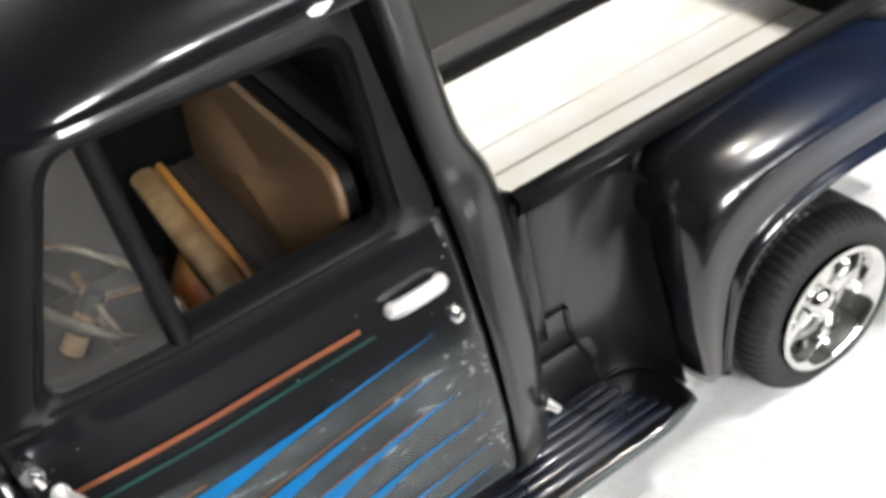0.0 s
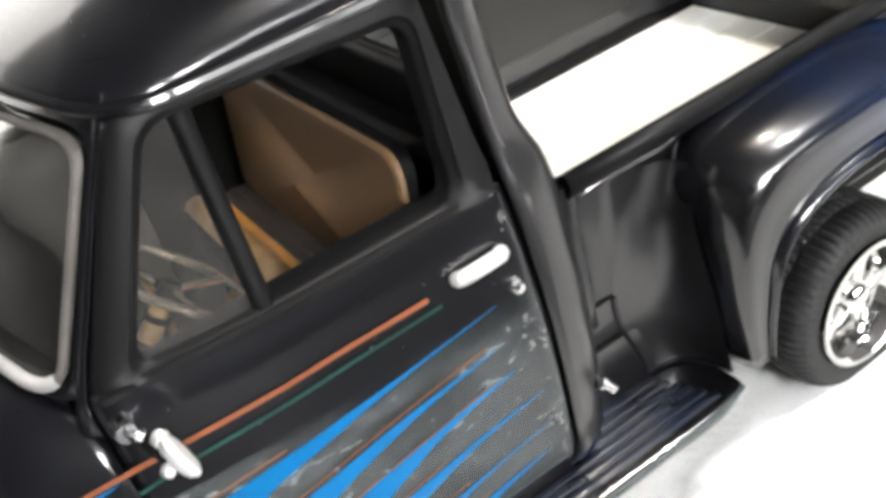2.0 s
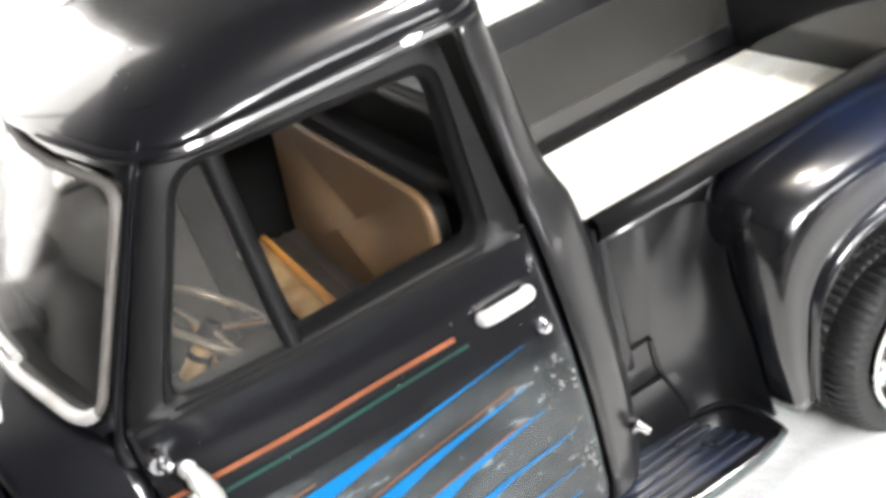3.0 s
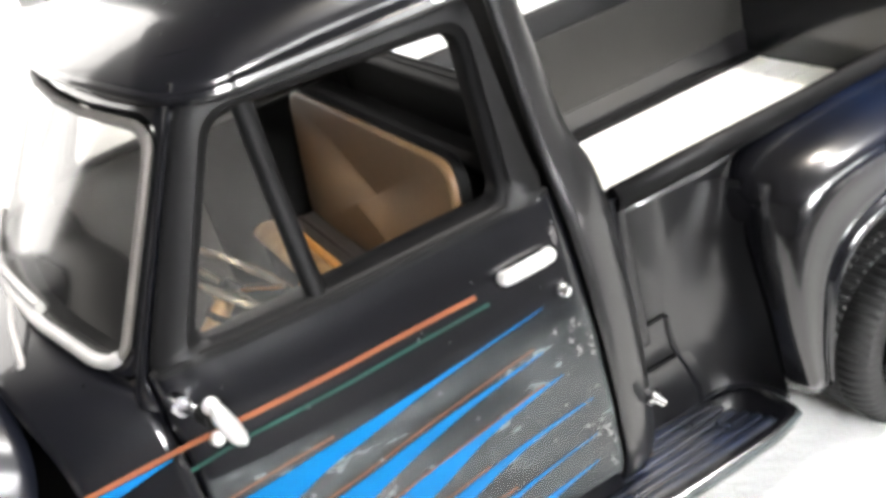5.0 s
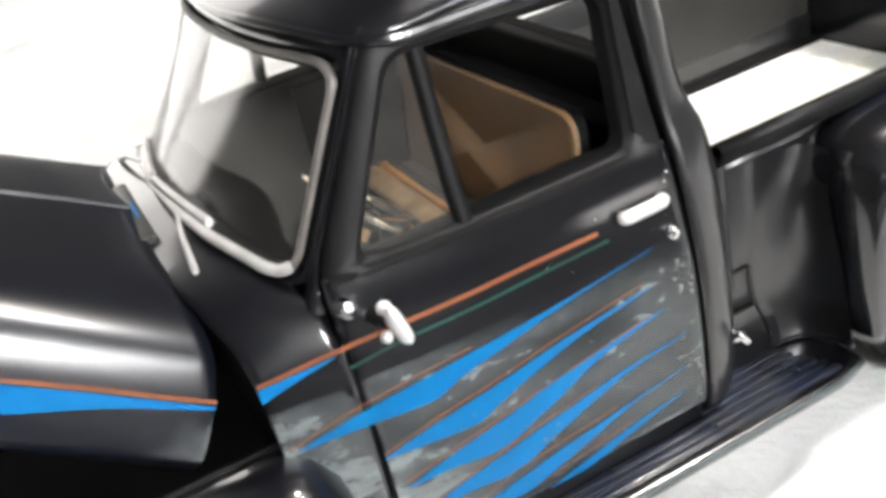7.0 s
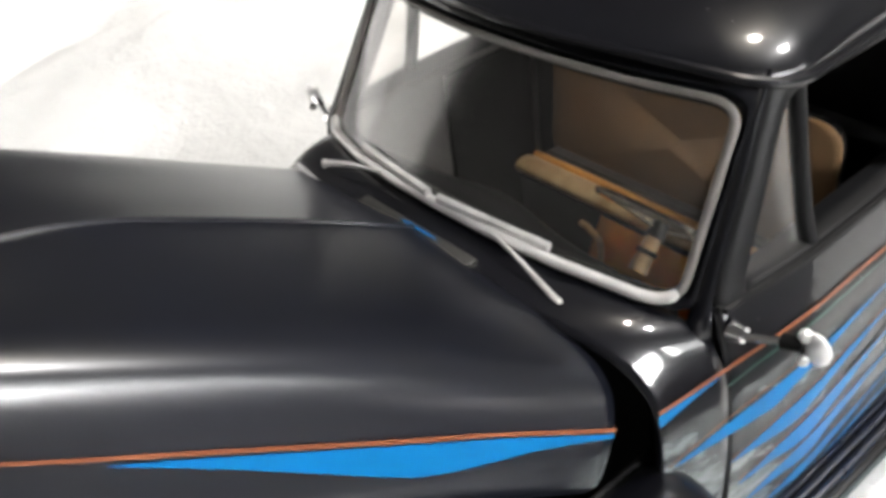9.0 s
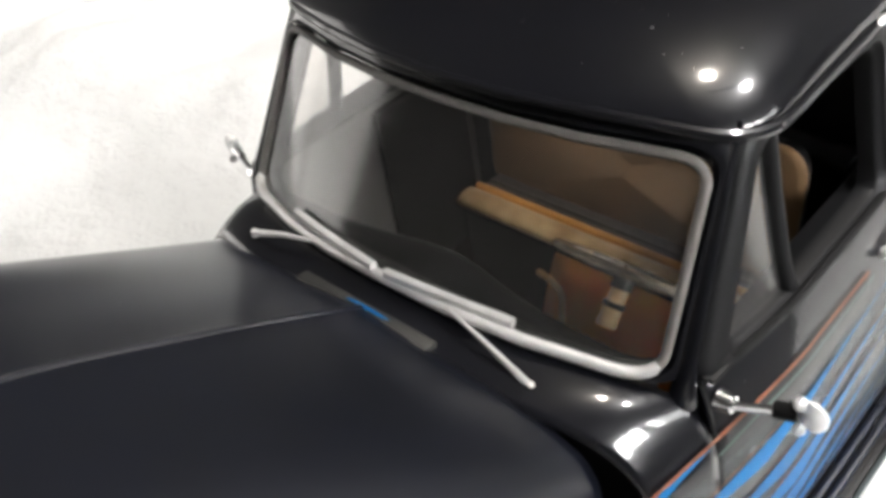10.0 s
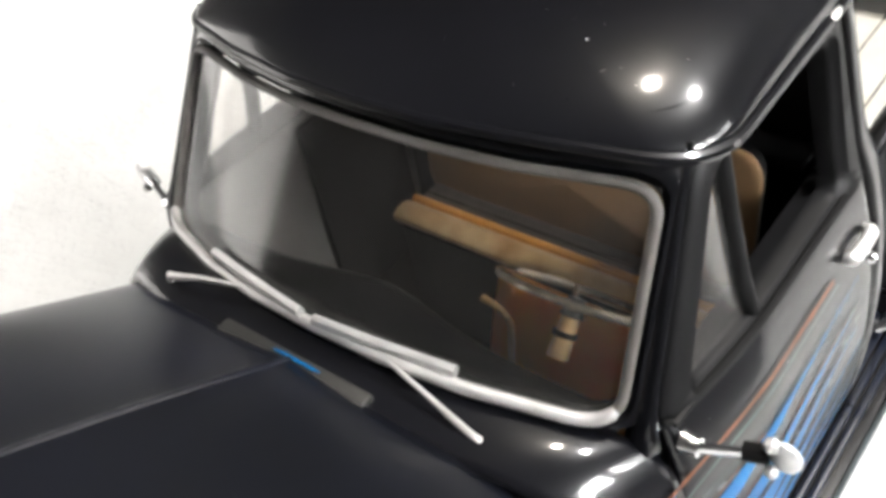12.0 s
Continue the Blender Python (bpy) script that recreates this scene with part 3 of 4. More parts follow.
SPEARS = [
    ([(-1.015, 0.912), (-0.87, 0.949), (-0.70, 0.976), (-0.55, 0.997), (-0.32, 1.014), (-0.06, 1.038)], [(-1.015, 0.908), (-0.88, 0.913), (-0.76, 0.913), (-0.69, 0.916), (-0.62, 0.944), (-0.52, 0.968), (-0.34, 1.002), (-0.06, 1.036)]),
    ([(-0.845, 0.812), (-0.76, 0.838), (-0.65, 0.866), (-0.50, 0.895), (-0.345, 0.919), (-0.09, 0.943)], [(-0.845, 0.809), (-0.74, 0.808), (-0.65, 0.806), (-0.595, 0.812), (-0.545, 0.836), (-0.46, 0.866), (-0.30, 0.907), (-0.09, 0.941)]),
    ([(-0.810, 0.708), (-0.68, 0.754), (-0.53, 0.793), (-0.366, 0.831), (-0.20, 0.854), (-0.06, 0.866)], [(-0.810, 0.704), (-0.70, 0.713), (-0.60, 0.707), (-0.545, 0.712), (-0.49, 0.735), (-0.40, 0.768), (-0.27, 0.820), (-0.06, 0.864)]),
    ([(-0.785, 0.610), (-0.70, 0.652), (-0.52, 0.700), (-0.325, 0.734), (-0.18, 0.755), (0.0, 0.767)], [(-0.785, 0.606), (-0.66, 0.622), (-0.57, 0.618), (-0.51, 0.628), (-0.45, 0.656), (-0.37, 0.685), (-0.20, 0.738), (0.0, 0.765)]),
    ([(-0.70, 0.535), (-0.58, 0.582), (-0.43, 0.612), (-0.28, 0.632), (-0.16, 0.650), (-0.01, 0.667)], [(-0.70, 0.531), (-0.58, 0.531), (-0.51, 0.538), (-0.425, 0.563), (-0.34, 0.590), (-0.20, 0.634), (-0.01, 0.665)]),
    ([(-0.46, 0.500), (-0.33, 0.538), (-0.24, 0.559), (-0.15, 0.575), (-0.02, 0.590)], [(-0.46, 0.497), (-0.34, 0.500), (-0.29, 0.513), (-0.21, 0.540), (-0.12, 0.565), (-0.02, 0.588)]),
]
for top, low in SPEARS:
    part("spear", tongue(top, low), D_BLUE, DOOR_L, "bright blue tapering flame spear")
for pts in ([(-1.035, 0.918), (-0.95, 0.945), (-0.88, 0.964), (-0.72, 0.992), (-0.58, 1.008)], [(-0.842, 0.824), (-0.735, 0.859), (-0.65, 0.880), (-0.45, 0.917), (-0.25, 0.944), (-0.11, 0.960)],
            [(-0.812, 0.725), (-0.68, 0.769), (-0.50, 0.808), (-0.27, 0.845), (-0.11, 0.868)], [(-0.75, 0.640), (-0.61, 0.690), (-0.50, 0.717), (-0.29, 0.749)],
            [(-0.66, 0.580), (-0.60, 0.606), (-0.49, 0.631), (-0.24, 0.655)], [(-0.49, 0.537), (-0.43, 0.553), (-0.33, 0.564), (-0.20, 0.588)]):
    part("pinstripe", line(pts, 0.0055), D_COPPER, DOOR_L, "thin dull copper outline")

fleck_rng = random.Random(5)
spots = bmesh.new()
for k in range(70):
    if k < 42:
        x, z = 0.035 - abs(fleck_rng.gauss(0, 0.035)), fleck_rng.uniform(0.55, 1.0)
    else:
        x, z = fleck_rng.uniform(-0.8, 0.03), fleck_rng.uniform(0.53, 0.98)
    r = fleck_rng.uniform(0.002, 0.0065) * (1.0 if k < 42 else 0.7)
    turn = fleck_rng.uniform(0, 3)
    ring = [(x + r * (1 + 0.5 * math.sin(3 * a + turn)) * math.cos(a), z + r * (1 + 0.4 * math.cos(2 * a + turn)) * math.sin(a)) for a in (2 * math.pi * i / 9 for i in range(9))]
    spots.faces.new([spots.verts.new(skin(*p, 0.0072)) for p in ring])
part("chalky_wear", spots, FLECK, DOOR_L, "pale chalky worn flecks")

DUST = material("pale_dust", (0.45, 0.45, 0.46), 0.8, 0, 0.0, 0.3, per(30), 0.0, fine=per(80))


def dust(places, seed, r_most=0.0028):
    """Grains lying on a surface: places gives a point and its normal for two numbers from 0 to 1."""
    rng, bm = random.Random(seed), bmesh.new()
    for k in range(34):
        p, n = places(rng.random(), rng.random())
        a = n.orthogonal().normalized()
        b = n.cross(a)
        r = rng.uniform(0.0009, r_most)
        lean = rng.uniform(0.5, 1.6)
        ring = [bm.verts.new(p + n * 0.0015 + (a * math.cos(q) + b * math.sin(q) * lean) * r) for q in (2 * math.pi * i / 6 for i in range(6))]
        bm.faces.new(ring)
        top = bm.verts.new(p + n * (0.0015 + r * 0.7))
        for i in range(6):
            bm.faces.new((ring[i], ring[(i + 1) % 6], top))
    return bm


def on_door(u, v):
    x, z = lerp(-0.82, 0.03, u), lerp(0.55, 1.2, v)
    return Vector(skin(x, z)), Vector((0, -1, 0.15)).normalized()


part("dust", dust(on_door, 11), DUST, DOOR_L, "scattered pale dust grains")

# cab shell behind the doors
REAR_X = [(0.40, 0.19), (0.8, 0.203), (1.05, 0.210), (1.14, 0.214), (1.25, 0.212), (1.30, 0.196), (1.36, 0.180), (1.5, 0.172), (1.72, 0.158)]


def rear_corner(z, t):
    """Round from the door's edge to the back wall, t 0 to 1."""
    w, xr = half(0.06, z), table(z, REAR_X)
    a = t * math.pi / 2
    x0 = 0.064
    return (x0 + (xr - x0) * math.sin(a) ** 0.9, -(w - 0.10 * (1 - math.cos(a)) ** 1.2) - 0.002, z)


zs = [0.44 + (1.70 - 0.44) * j / 40 for j in range(41)]
both("cab_corner", grid([[rear_corner(z, i / 10) for i in range(11)] for z in zs]), SEMI, truck, "black semi-gloss rounded rear cab corner", thick=0.02)

# back wall with a window
def back(y, z):
    return (table(z, REAR_X) - 0.03, y, z)


wo = loop4([(-0.755, 0.44), (0.755, 0.44), (0.64, 1.72), (-0.64, 1.72)], 0.02)
wi = loop4([(-0.46, 1.40), (0.46, 1.40), (0.44, 1.60), (-0.44, 1.60)], 0.05)
rings = [[back(*tuple(Vector(p).lerp(Vector(q), t))) for p, q in zip(wo, wi)] for t in (0, 0.15, 0.3, 0.5, 0.7, 0.85, 0.95, 1)]
part("back_wall", grid(rings, True), SATIN, truck, "black cab back wall with a rear window", thick=0.02)
part("rear_window_trim", tube([back(y, z) for y, z in wi], 0.012, 8, True), SATIN, truck)
part("parcel_ledge", box((0.02, -0.66, 1.225), (0.12, 0.66, 1.252), 0.01), SATIN, truck, "satin black ledge behind the seat")

# roof
def roof_edge(n=96):
    out = []
    pts = loop4([(-0.60, -0.722), (0.150, -0.705), (0.150, 0.705), (-0.60, 0.722)], 0.12, 10)
    for x, y in pts:
        bow = 0.158 * (1 - min(1, abs(y) / 0.71) ** 2.3) * max(0.0, min(1, (-x - 0.25) / 0.3))
        out.append((x - bow, y))
    return out


edge = roof_edge()
cx = -0.26
ROOF_Z, ROOF_H = 1.712, 0.142


def lift(x, y):
    """The roof's edge rises over the middle of the windshield."""
    return 0.046 * max(0.0, 1 - abs(y / 0.72) ** 5) * max(0.0, min(1.0, (-x - 0.35) / 0.35))


def crown(x, r):
    """Height of the dome at r from its middle to an edge point x."""
    w = max(0.0, min(1.0, (cx - x) / 0.49)) ** 1.5
    return (1 - r ** lerp(3.8, 2.1, w)) ** lerp(0.5, 0.92, w)


rows = []
for r in (0.0005, 0.15, 0.3, 0.42, 0.54, 0.64, 0.72, 0.79, 0.85, 0.895, 0.93, 0.955, 0.975, 0.988, 0.996, 1.0):
    rows.append([(lerp(cx, x, r), y * r, ROOF_Z + lift(x, y) * r + (ROOF_H - 0.3 * lift(x, y)) * crown(x, r)) for x, y in edge])
rows.append([(lerp(cx, x, 0.995), y * 0.995, ROOF_Z + lift(x, y) - 0.012) for x, y in edge])
rows.append([(lerp(cx, x, 0.95), y * 0.95, ROOF_Z + lift(x, y) - 0.014) for x, y in edge])
rows.append([(lerp(cx, x, 0.9), y * 0.9, ROOF_Z + 0.06) for x, y in edge])
rows.append([(lerp(cx, x, 0.0005), y * 0.0005, ROOF_Z + 0.10) for x, y in edge])
part("roof", grid(rows, True), PAINT, truck, "domed black gloss roof", angle=70)
part("drip_rail", tube([(x, y * 1.004, ROOF_Z + lift(x, y) - 0.012) for x, y in edge], 0.013, 8, True), PAINT, truck, "black rain gutter round the roof")


part("drip_rail_chip", tube([(-0.075, -0.716, 1.703), (-0.045, -0.717, 1.707), (-0.015, -0.713, 1.707)], [0.005, 0.011, 0.006], 8), STEEL, truck, "small bright bare spot on the rain gutter")

def on_roof(u, v):
    k = int(u * len(edge)) % len(edge)
    x, y = edge[k]
    r = 0.25 + 0.62 * v
    return Vector((lerp(cx, x, r), y * r, ROOF_Z + lift(x, y) * r + (ROOF_H - 0.3 * lift(x, y)) * crown(x, r))), Vector((0, 0, 1))


part("dust", dust(on_roof, 12, 0.0024), DUST, truck, "scattered pale dust grains")

# windshield
def screen(u, v):
    x = lerp(-1.012, -0.752, v) + lerp(0.138, 0.112, v) * abs(u) ** 2.3
    z = lerp(1.321, 1.680, v) - lerp(0.068, 0.014, v) * abs(u) ** 2
    return Vector((x, u * lerp(0.675, 0.648, v), z))


def uv_loop(du, dv0, dv1, r):
    return loop4([(-1 - du, -dv0), (1 + du, -dv0), (1 + du, 1 + dv1), (-1 - du, 1 + dv1)], r, 8)


s0, s1, s2 = uv_loop(0, 0, 0, 0.13), uv_loop(0.03, 0.035, 0.05, 0.14), uv_loop(0.085, 0.05, 0.25, 0.1)
scr = part("windshield", grid([[screen(lerp(-1, 1, i / 24), lerp(0, 1, j / 10)) for i in range(25)] for j in range(11)]), VEILED, truck, "clear plastic curved windshield")
scr.visible_shadow = False
foot = [p for p in s0[-8:] + s0 if p[1] < 0.09]
foot = sorted(set(foot), key=lambda p: p[0] if p[1] < 0.02 else p[0] * (1 + p[1]))
part("windshield_trim", tube([screen(u, v) + Vector((-0.012, 0, 0.003)) for u, v in foot], [0.009] + [0.0145] * (len(foot) - 2) + [0.009], 10), SILVER, truck, "silver painted trim at the windshield's foot")
upper = [p for p in s0 if p[1] > 0.05]
k0 = max(range(len(upper)), key=lambda k: abs(upper[k][0] - upper[k - 1][0]) + abs(upper[k][1] - upper[k - 1][1]))
upper = upper[k0:] + upper[:k0]
part("windshield_bead", tube([screen(u, v) + Vector((-0.006, 0, 0.003)) for u, v in upper], 0.0125, 10, squash=0.8), GREYTRIM, truck, "dull grey painted windshield bead")
lip = uv_loop(-0.022, -0.035, -0.035, 0.12)
part("windshield_gasket", grid([[screen(u, v) + d for u, v in ring] for ring, d in ((s0, Vector((0.004, 0, 0.0))), (lip, Vector((0.012, 0, -0.006))), (lip, Vector((0.05, 0, -0.03))))], True), MATT, truck, "black rubber gasket inside the windshield bead")
rows = [[screen(u, v) + Vector((0.02, 0, -0.005)) for u, v in s0], [screen(u, v) + Vector((-0.004, 0, 0.002)) for u, v in s1], [screen(u, v) + Vector((0.0, 0, 0.002)) for u, v in uv_loop(0.05, 0.045, 0.1, 0.12)], [screen(u, 1 + (v - 1) * (1 - 0.62 * abs(u) ** 3) if v > 1 else v) + Vector((0.03 + 0.02 * (abs(u) > 1), 0, 0)) for u, v in s2]]
part("windshield_surround", grid(rows, True), PAINT, truck, "black windshield surround")
def pillar_rows():
    rows = []
    for j in range(15):
        t = lerp(-0.10, 1.0, j / 14)
        v = lerp(-0.10, 1.17, t)
        a = screen(-1.03, v) + Vector((0.004, 0, 0))
        z = lerp(1.225, 1.735, t)
        x = lerp(-0.853 - 0.035 * (1.262 - z if z < 1.262 else 0), -0.592, max(0, (z - 1.262) / 0.46)) if z > 1.262 else -0.853
        b = Vector(skin(x, z, -0.008))
        c = Vector((lerp(a.x, b.x, 0.25) - 0.012, b.y + 0.006, lerp(a.z, b.z, 0.5)))
        dive = Vector((0.1, 0.35, -0.5)) * max(0.0, -t)
        rows.append([a * (1 - k) ** 2 + c * 2 * k * (1 - k) + b * k * k + dive for k in (i / 10 for i in range(11))])
    return rows


both("windshield_pillar", grid(pillar_rows()), PAINT, truck, "rounded black windshield pillar", thick=0.02)

# cowl: from the windshield's foot to the hood's rear edge and down the sides
FRONT_E = [(-1.165, 0.0, 1.264), (-1.15, -0.25, 1.256), (-1.115, -0.48, 1.250), (-1.085, -0.62, 1.214), (-1.062, -0.70, 1.158), (-1.052, -0.752, 1.085), (-1.05, -0.772, 0.95), (-1.05, -0.776, 0.80), (-1.05, -0.77, 0.6)]
BACK_E = [(-0.985, 0.0, 1.296), (-0.965, -0.25, 1.288), (-0.925, -0.48, 1.262), (-0.885, -0.64, 1.232), (-0.86, -0.735, 1.195), (-0.853, -0.796, 1.10), (-0.853, -0.815, 0.95), (-0.853, -0.822, 0.80), (-0.853, -0.812, 0.6)]


def cowl_rows():
    a, b = curve(FRONT_E, 32), curve(BACK_E, 32)
    rows = []
    for k in range(9):
        t = k / 8
        rows.append([tuple(lerp(p[m], q[m], t) + ((0.0, -0.010, 0.012)[m] * math.sin(t * math.pi) * math.exp(-(((i - 12) / 3.5) ** 2))) + (0.004 * math.sin(t * math.pi) if m == 2 and i < 18 else 0) for m in range(3)) for i, (p, q) in enumerate(zip(a, b))])
    return rows


rows = cowl_rows()
full = [[(x, -y, z + lerp(0.008, 0.004, k / 8) * math.exp(-(((y + 0.62) / 0.11) ** 2))) for x, y, z in r[:0:-1]] + list(r) for k, r in enumerate(rows)]
part("cowl", grid(full), PAINT, truck, "black gloss cowl below the windshield", thick=0.02)
part("cowl_vent", box((-1.128, -0.225, -0.01), (-1.085, 0.225, 0.012), 0.008, Matrix.Translation((0, 0, 1.276))), LINER, truck, "flat dark grey cowl vent cover")
part("firewall", box((-1.0, -0.70, 0.45), (-0.97, 0.70, 1.10), 0.0), MATT, truck, "matt black firewall")

# wipers
def wiper(piv, mid, a, b, parent):
    piv, mid, a, b = Vector(piv), Vector(mid), Vector(a), Vector(b)
    w = part("wiper_arm", tube([piv, piv.lerp(mid, 0.5) + Vector((-0.004, 0, 0.012)), mid], [0.0095, 0.0065, 0.005], 8), SILVER, parent, "silver wiper arm")
    part("wiper_pivot", moved(lathe([(0.001, -0.010), (0.008, -0.009), (0.010, 0.012)], 14), Matrix.Translation(piv) @ pose(0, 0, 0, -80)), SILVER, w)
    part("wiper_blade", tube([a, a.lerp(b, 0.33) + Vector((-0.004, 0, 0.002)), a.lerp(b, 0.66) + Vector((-0.004, 0, 0.002)), b], 0.012, 8, squash=1.3), SILVER, w, "silver wiper blade")


wiper((-1.052, -0.464, 1.256), (-1.02, -0.21, 1.325), (-1.025, -0.015, 1.345), (-0.972, -0.36, 1.322), truck)
wiper((-1.054, 0.478, 1.275), (-1.02, 0.235, 1.325), (-1.022, 0.03, 1.342), (-0.972, 0.375, 1.330), truck)

# hood, raised on its rear hinge
HINGE = pose(-1.10, 0, 1.25) @ pose(0, 0, 0, 0, 34.0, 0)
HOOD = [(0.0, 0.03), (0.04, 0.026), (0.2, 0.018), (0.4, 0.004), (0.52, -0.014), (0.61, -0.042), (0.665, -0.085), (0.695, -0.14), (0.710, -0.21), (0.716, -0.30), (0.70, -0.34)]


ROUND = [(0.0, 0.03), (0.04, 0.028), (0.18, 0.019), (0.28, 0.006), (0.35, -0.014), (0.405, -0.044), (0.435, -0.084), (0.450, -0.140), (0.462, -0.21), (0.472, -0.28), (0.478, -0.34)]


def hood_section(s, most=1.0):
    """Half cross-section at s: square shouldered at the cowl, rounder towards the nose."""
    b = max(0.0, min(1.0, s / 1.36)) ** 1.15 * most
    return [(lerp(p[0], q[0], b), lerp(p[1], q[1], b)) for p, q in zip(curve(HOOD, 40), curve(ROUND, 40))]


def hood_point(s, p, out=0.0):
    """s metres ahead of the rear edge; p = (half width, height)."""
    w = 1 - 0.07 * (max(0, s) / 1.25) ** 1.6
    reach = min(1.0, max(0.0, (0.90 - abs(p[0])) / 0.60))
    ease = reach * reach * (3 - 2 * reach)
    drop = -(0.04 * max(0, s) + 0.045 * max(0, s) ** 2) * ease
    mid = max(0.0, 1 - abs(p[0]) / 0.42)
    nose = -0.34 * max(0.0, s - 0.75) ** 2 * mid * mid * (3 - 2 * mid)
    far = 0.024 * math.exp(-max(0, s) / 0.28) * math.exp(-(((p[0] - 0.62) / 0.11) ** 2))
    return HINGE @ Vector((-s - 0.03 + 0.10 * (abs(p[0]) / 0.7) ** 3, p[0] * w, p[1] + drop + nose + far))


rows = []
for k in range(41):
    s = 1.36 * k / 40
    h = [hood_point(s, p) for p in hood_section(s, 0.1)]
    l = [hood_point(s, (-y, z)) for y, z in hood_section(s)]
    rows.append(l[:0:-1] + h)
hood = part("hood", grid(rows), HOODP, truck, "raised black gloss hood with blue side flash", thick=0.018, heart=(-1.6, 0, 0.9))


def hood_patch(top, low, out, n=24):
    def at(s, z):
        side = sorted((zz, y) for y, zz in hood_section(s) if zz < -0.04)
        return hood_point(s, (-table(z, side) - out, z + out * 0.4))
    a, b = curve(top, n), curve(low, n)
    return grid([[at(lerp(p[0], q[0], t), lerp(p[1], q[1], t)) for p, q in zip(a, b)] for t in (0, 0.25, 0.5, 0.75, 1)])


part("pinstripe", hood_patch([(0.0, -0.166), (0.3, -0.174), (0.65, -0.192), (1.06, -0.196), (1.3, -0.184)], [(0.0, -0.175), (0.3, -0.183), (0.65, -0.201), (1.06, -0.204), (1.3, -0.190)], 0.006), D_ORANGE, hood, "copper pinstripe")
part("spear", hood_patch([(0.0, -0.180), (0.3, -0.188), (0.65, -0.206), (1.05, -0.213)], [(0.0, -0.188), (0.2, -0.212), (0.38, -0.252), (0.52, -0.268), (0.75, -0.246), (1.05, -0.2145)], 0.0045), D_BLUE, hood, "broad bright blue flash")
part("decal_film", hood_patch([(0.0, -0.19), (0.25, -0.19), (0.55, -0.19)], [(0.0, -0.315), (0.25, -0.305), (0.55, -0.26)], 0.0025), FILM, hood, "cloudy silvered clear decal film")
part("blue_edge_line", tube([hood_point(-0.006, (y, 0.026), 0) + Vector((0.004, 0, 0.004)) for y in (0.055, 0.02, -0.015, -0.05, -0.085)], [0.002, 0.0045, 0.004, 0.0045, 0.002], 8), D_BLUE, hood, "thin bright blue line along the rear edge")
part("hood_bead", tube([hood_point(1.35 * k / 20, (0, 0.030)) for k in range(21)], 0.008, 8), HOODP, hood, "thin raised bead along the hood")

# front fenders, bay and nose
def front_fender():
    rows = []
    for k in range(33):
        x = lerp(-0.90, -2.45, k / 32)
        back_t = min(1, (-0.90 - x) / 0.16)
        lift = math.sqrt(max(0, 1 - (1 - back_t) ** 2))
        nose_t = max(0.0, (-x - 2.05) / 0.4)
        top = lerp(0.55, 0.915, lift) - 0.22 * nose_t**2
        yo = lerp(0.86, 0.985, lift) - 0.1 * nose_t**2
        yi = 0.70
        low = 0.47
        arch = max(0.0, 1 - ((x + 1.68) / 0.45) ** 2)
        low_out = low + 0.33 * math.sqrt(arch)
        prof = curve([(yi, top - 0.03), (lerp(yi, yo, 0.45), top), (lerp(yi, yo, 0.85), top - 0.05), (yo, lerp(top, low_out, 0.5)), (yo - 0.02, low_out)], 16)
        rows.append([(x, -y, z) for y, z in prof])
    return grid(rows)


both("front_fender", front_fender(), PAINT, truck, "rounded black gloss front fender", thick=0.02)
both("inner_fender", grid([[(lerp(-0.99, -2.4, i / 6), -0.71 + 0.02 * (j == 0), lerp(0.45, 0.90, j / 3)) for i in range(7)] for j in range(4)]), MATT, truck, "matt black inner fender", thick=0.01)
part("engine_bay_floor", box((-2.4, -0.70, 0.45), (-0.99, 0.70, 0.5), 0.0), MATT, truck, "matt black engine bay floor")
part("nose", box((-2.46, -0.72, 0.45), (-2.38, 0.72, 0.86), 0.03), PAINT, truck, "black front panel")

# floor pan, rockers and running boards
part("floor_pan", box((-0.98, -0.78, 0.42), (0.18, 0.78, 0.50), 0.0), CARPET, truck, "dark brown cab floor")
part("chassis", box((-2.3, -0.45, 0.26), (2.0, 0.45, 0.40), 0.03), MATT, truck, "matt black chassis")
both("rocker", box((-1.05, -0.815, 0.40), (0.06, -0.72, 0.488), 0.015), PAINT, truck, "black rocker panel")


def running_board(flipit):
    fit = flip if flipit else (lambda b: b)
    prof = curve([(-0.60, 0.45), (-0.66, 0.425), (-0.70, 0.412), (-0.80, 0.410), (-0.90, 0.410), (-0.927, 0.407), (-0.935, 0.395), (-0.933, 0.375)], 24)
    xs = [lerp(-1.0, 0.565, k / 40) for k in range(41)]
    rb = part("running_board", fit(grid([[(x, y + (0.03 * max(0.0, (x - 0.42) / 0.145) ** 2 if y < -0.7 else 0), z) for y, z in prof] for x in xs])), NAVY, truck, "ribbed black running board", thick=0.02, heart=(-0.2, 0, -4))
    lanes = [lerp(-0.645, -0.902, k / 8) for k in range(9)]
    for k in range(8):
        y0, y1 = lanes[k + 1] + 0.0035, lanes[k] - 0.0035
        end = 0.40 + 0.014 * k
        rows = []
        for y, z in curve([(y0, 0.408), (y0 + 0.003, 0.4175), (lerp(y0, y1, 0.5), 0.4195), (y1 - 0.003, 0.4175), (y1, 0.408)], 8):
            rows.append([(x, y, z) for x in (-0.98, -0.5, 0.0, end - 0.02)] + [(end, y, 0.408)])
        part("band", fit(grid(rows)), BAND, rb)
    part("edge", fit(tube([(-0.99, -0.936, 0.398), (0.3, -0.936, 0.398), (0.45, -0.932, 0.398), (0.562, -0.907, 0.398)], 0.008, 8)), EDGE, rb, "worn pale outer edge")
    return rb


running_board(False)
running_board(True)
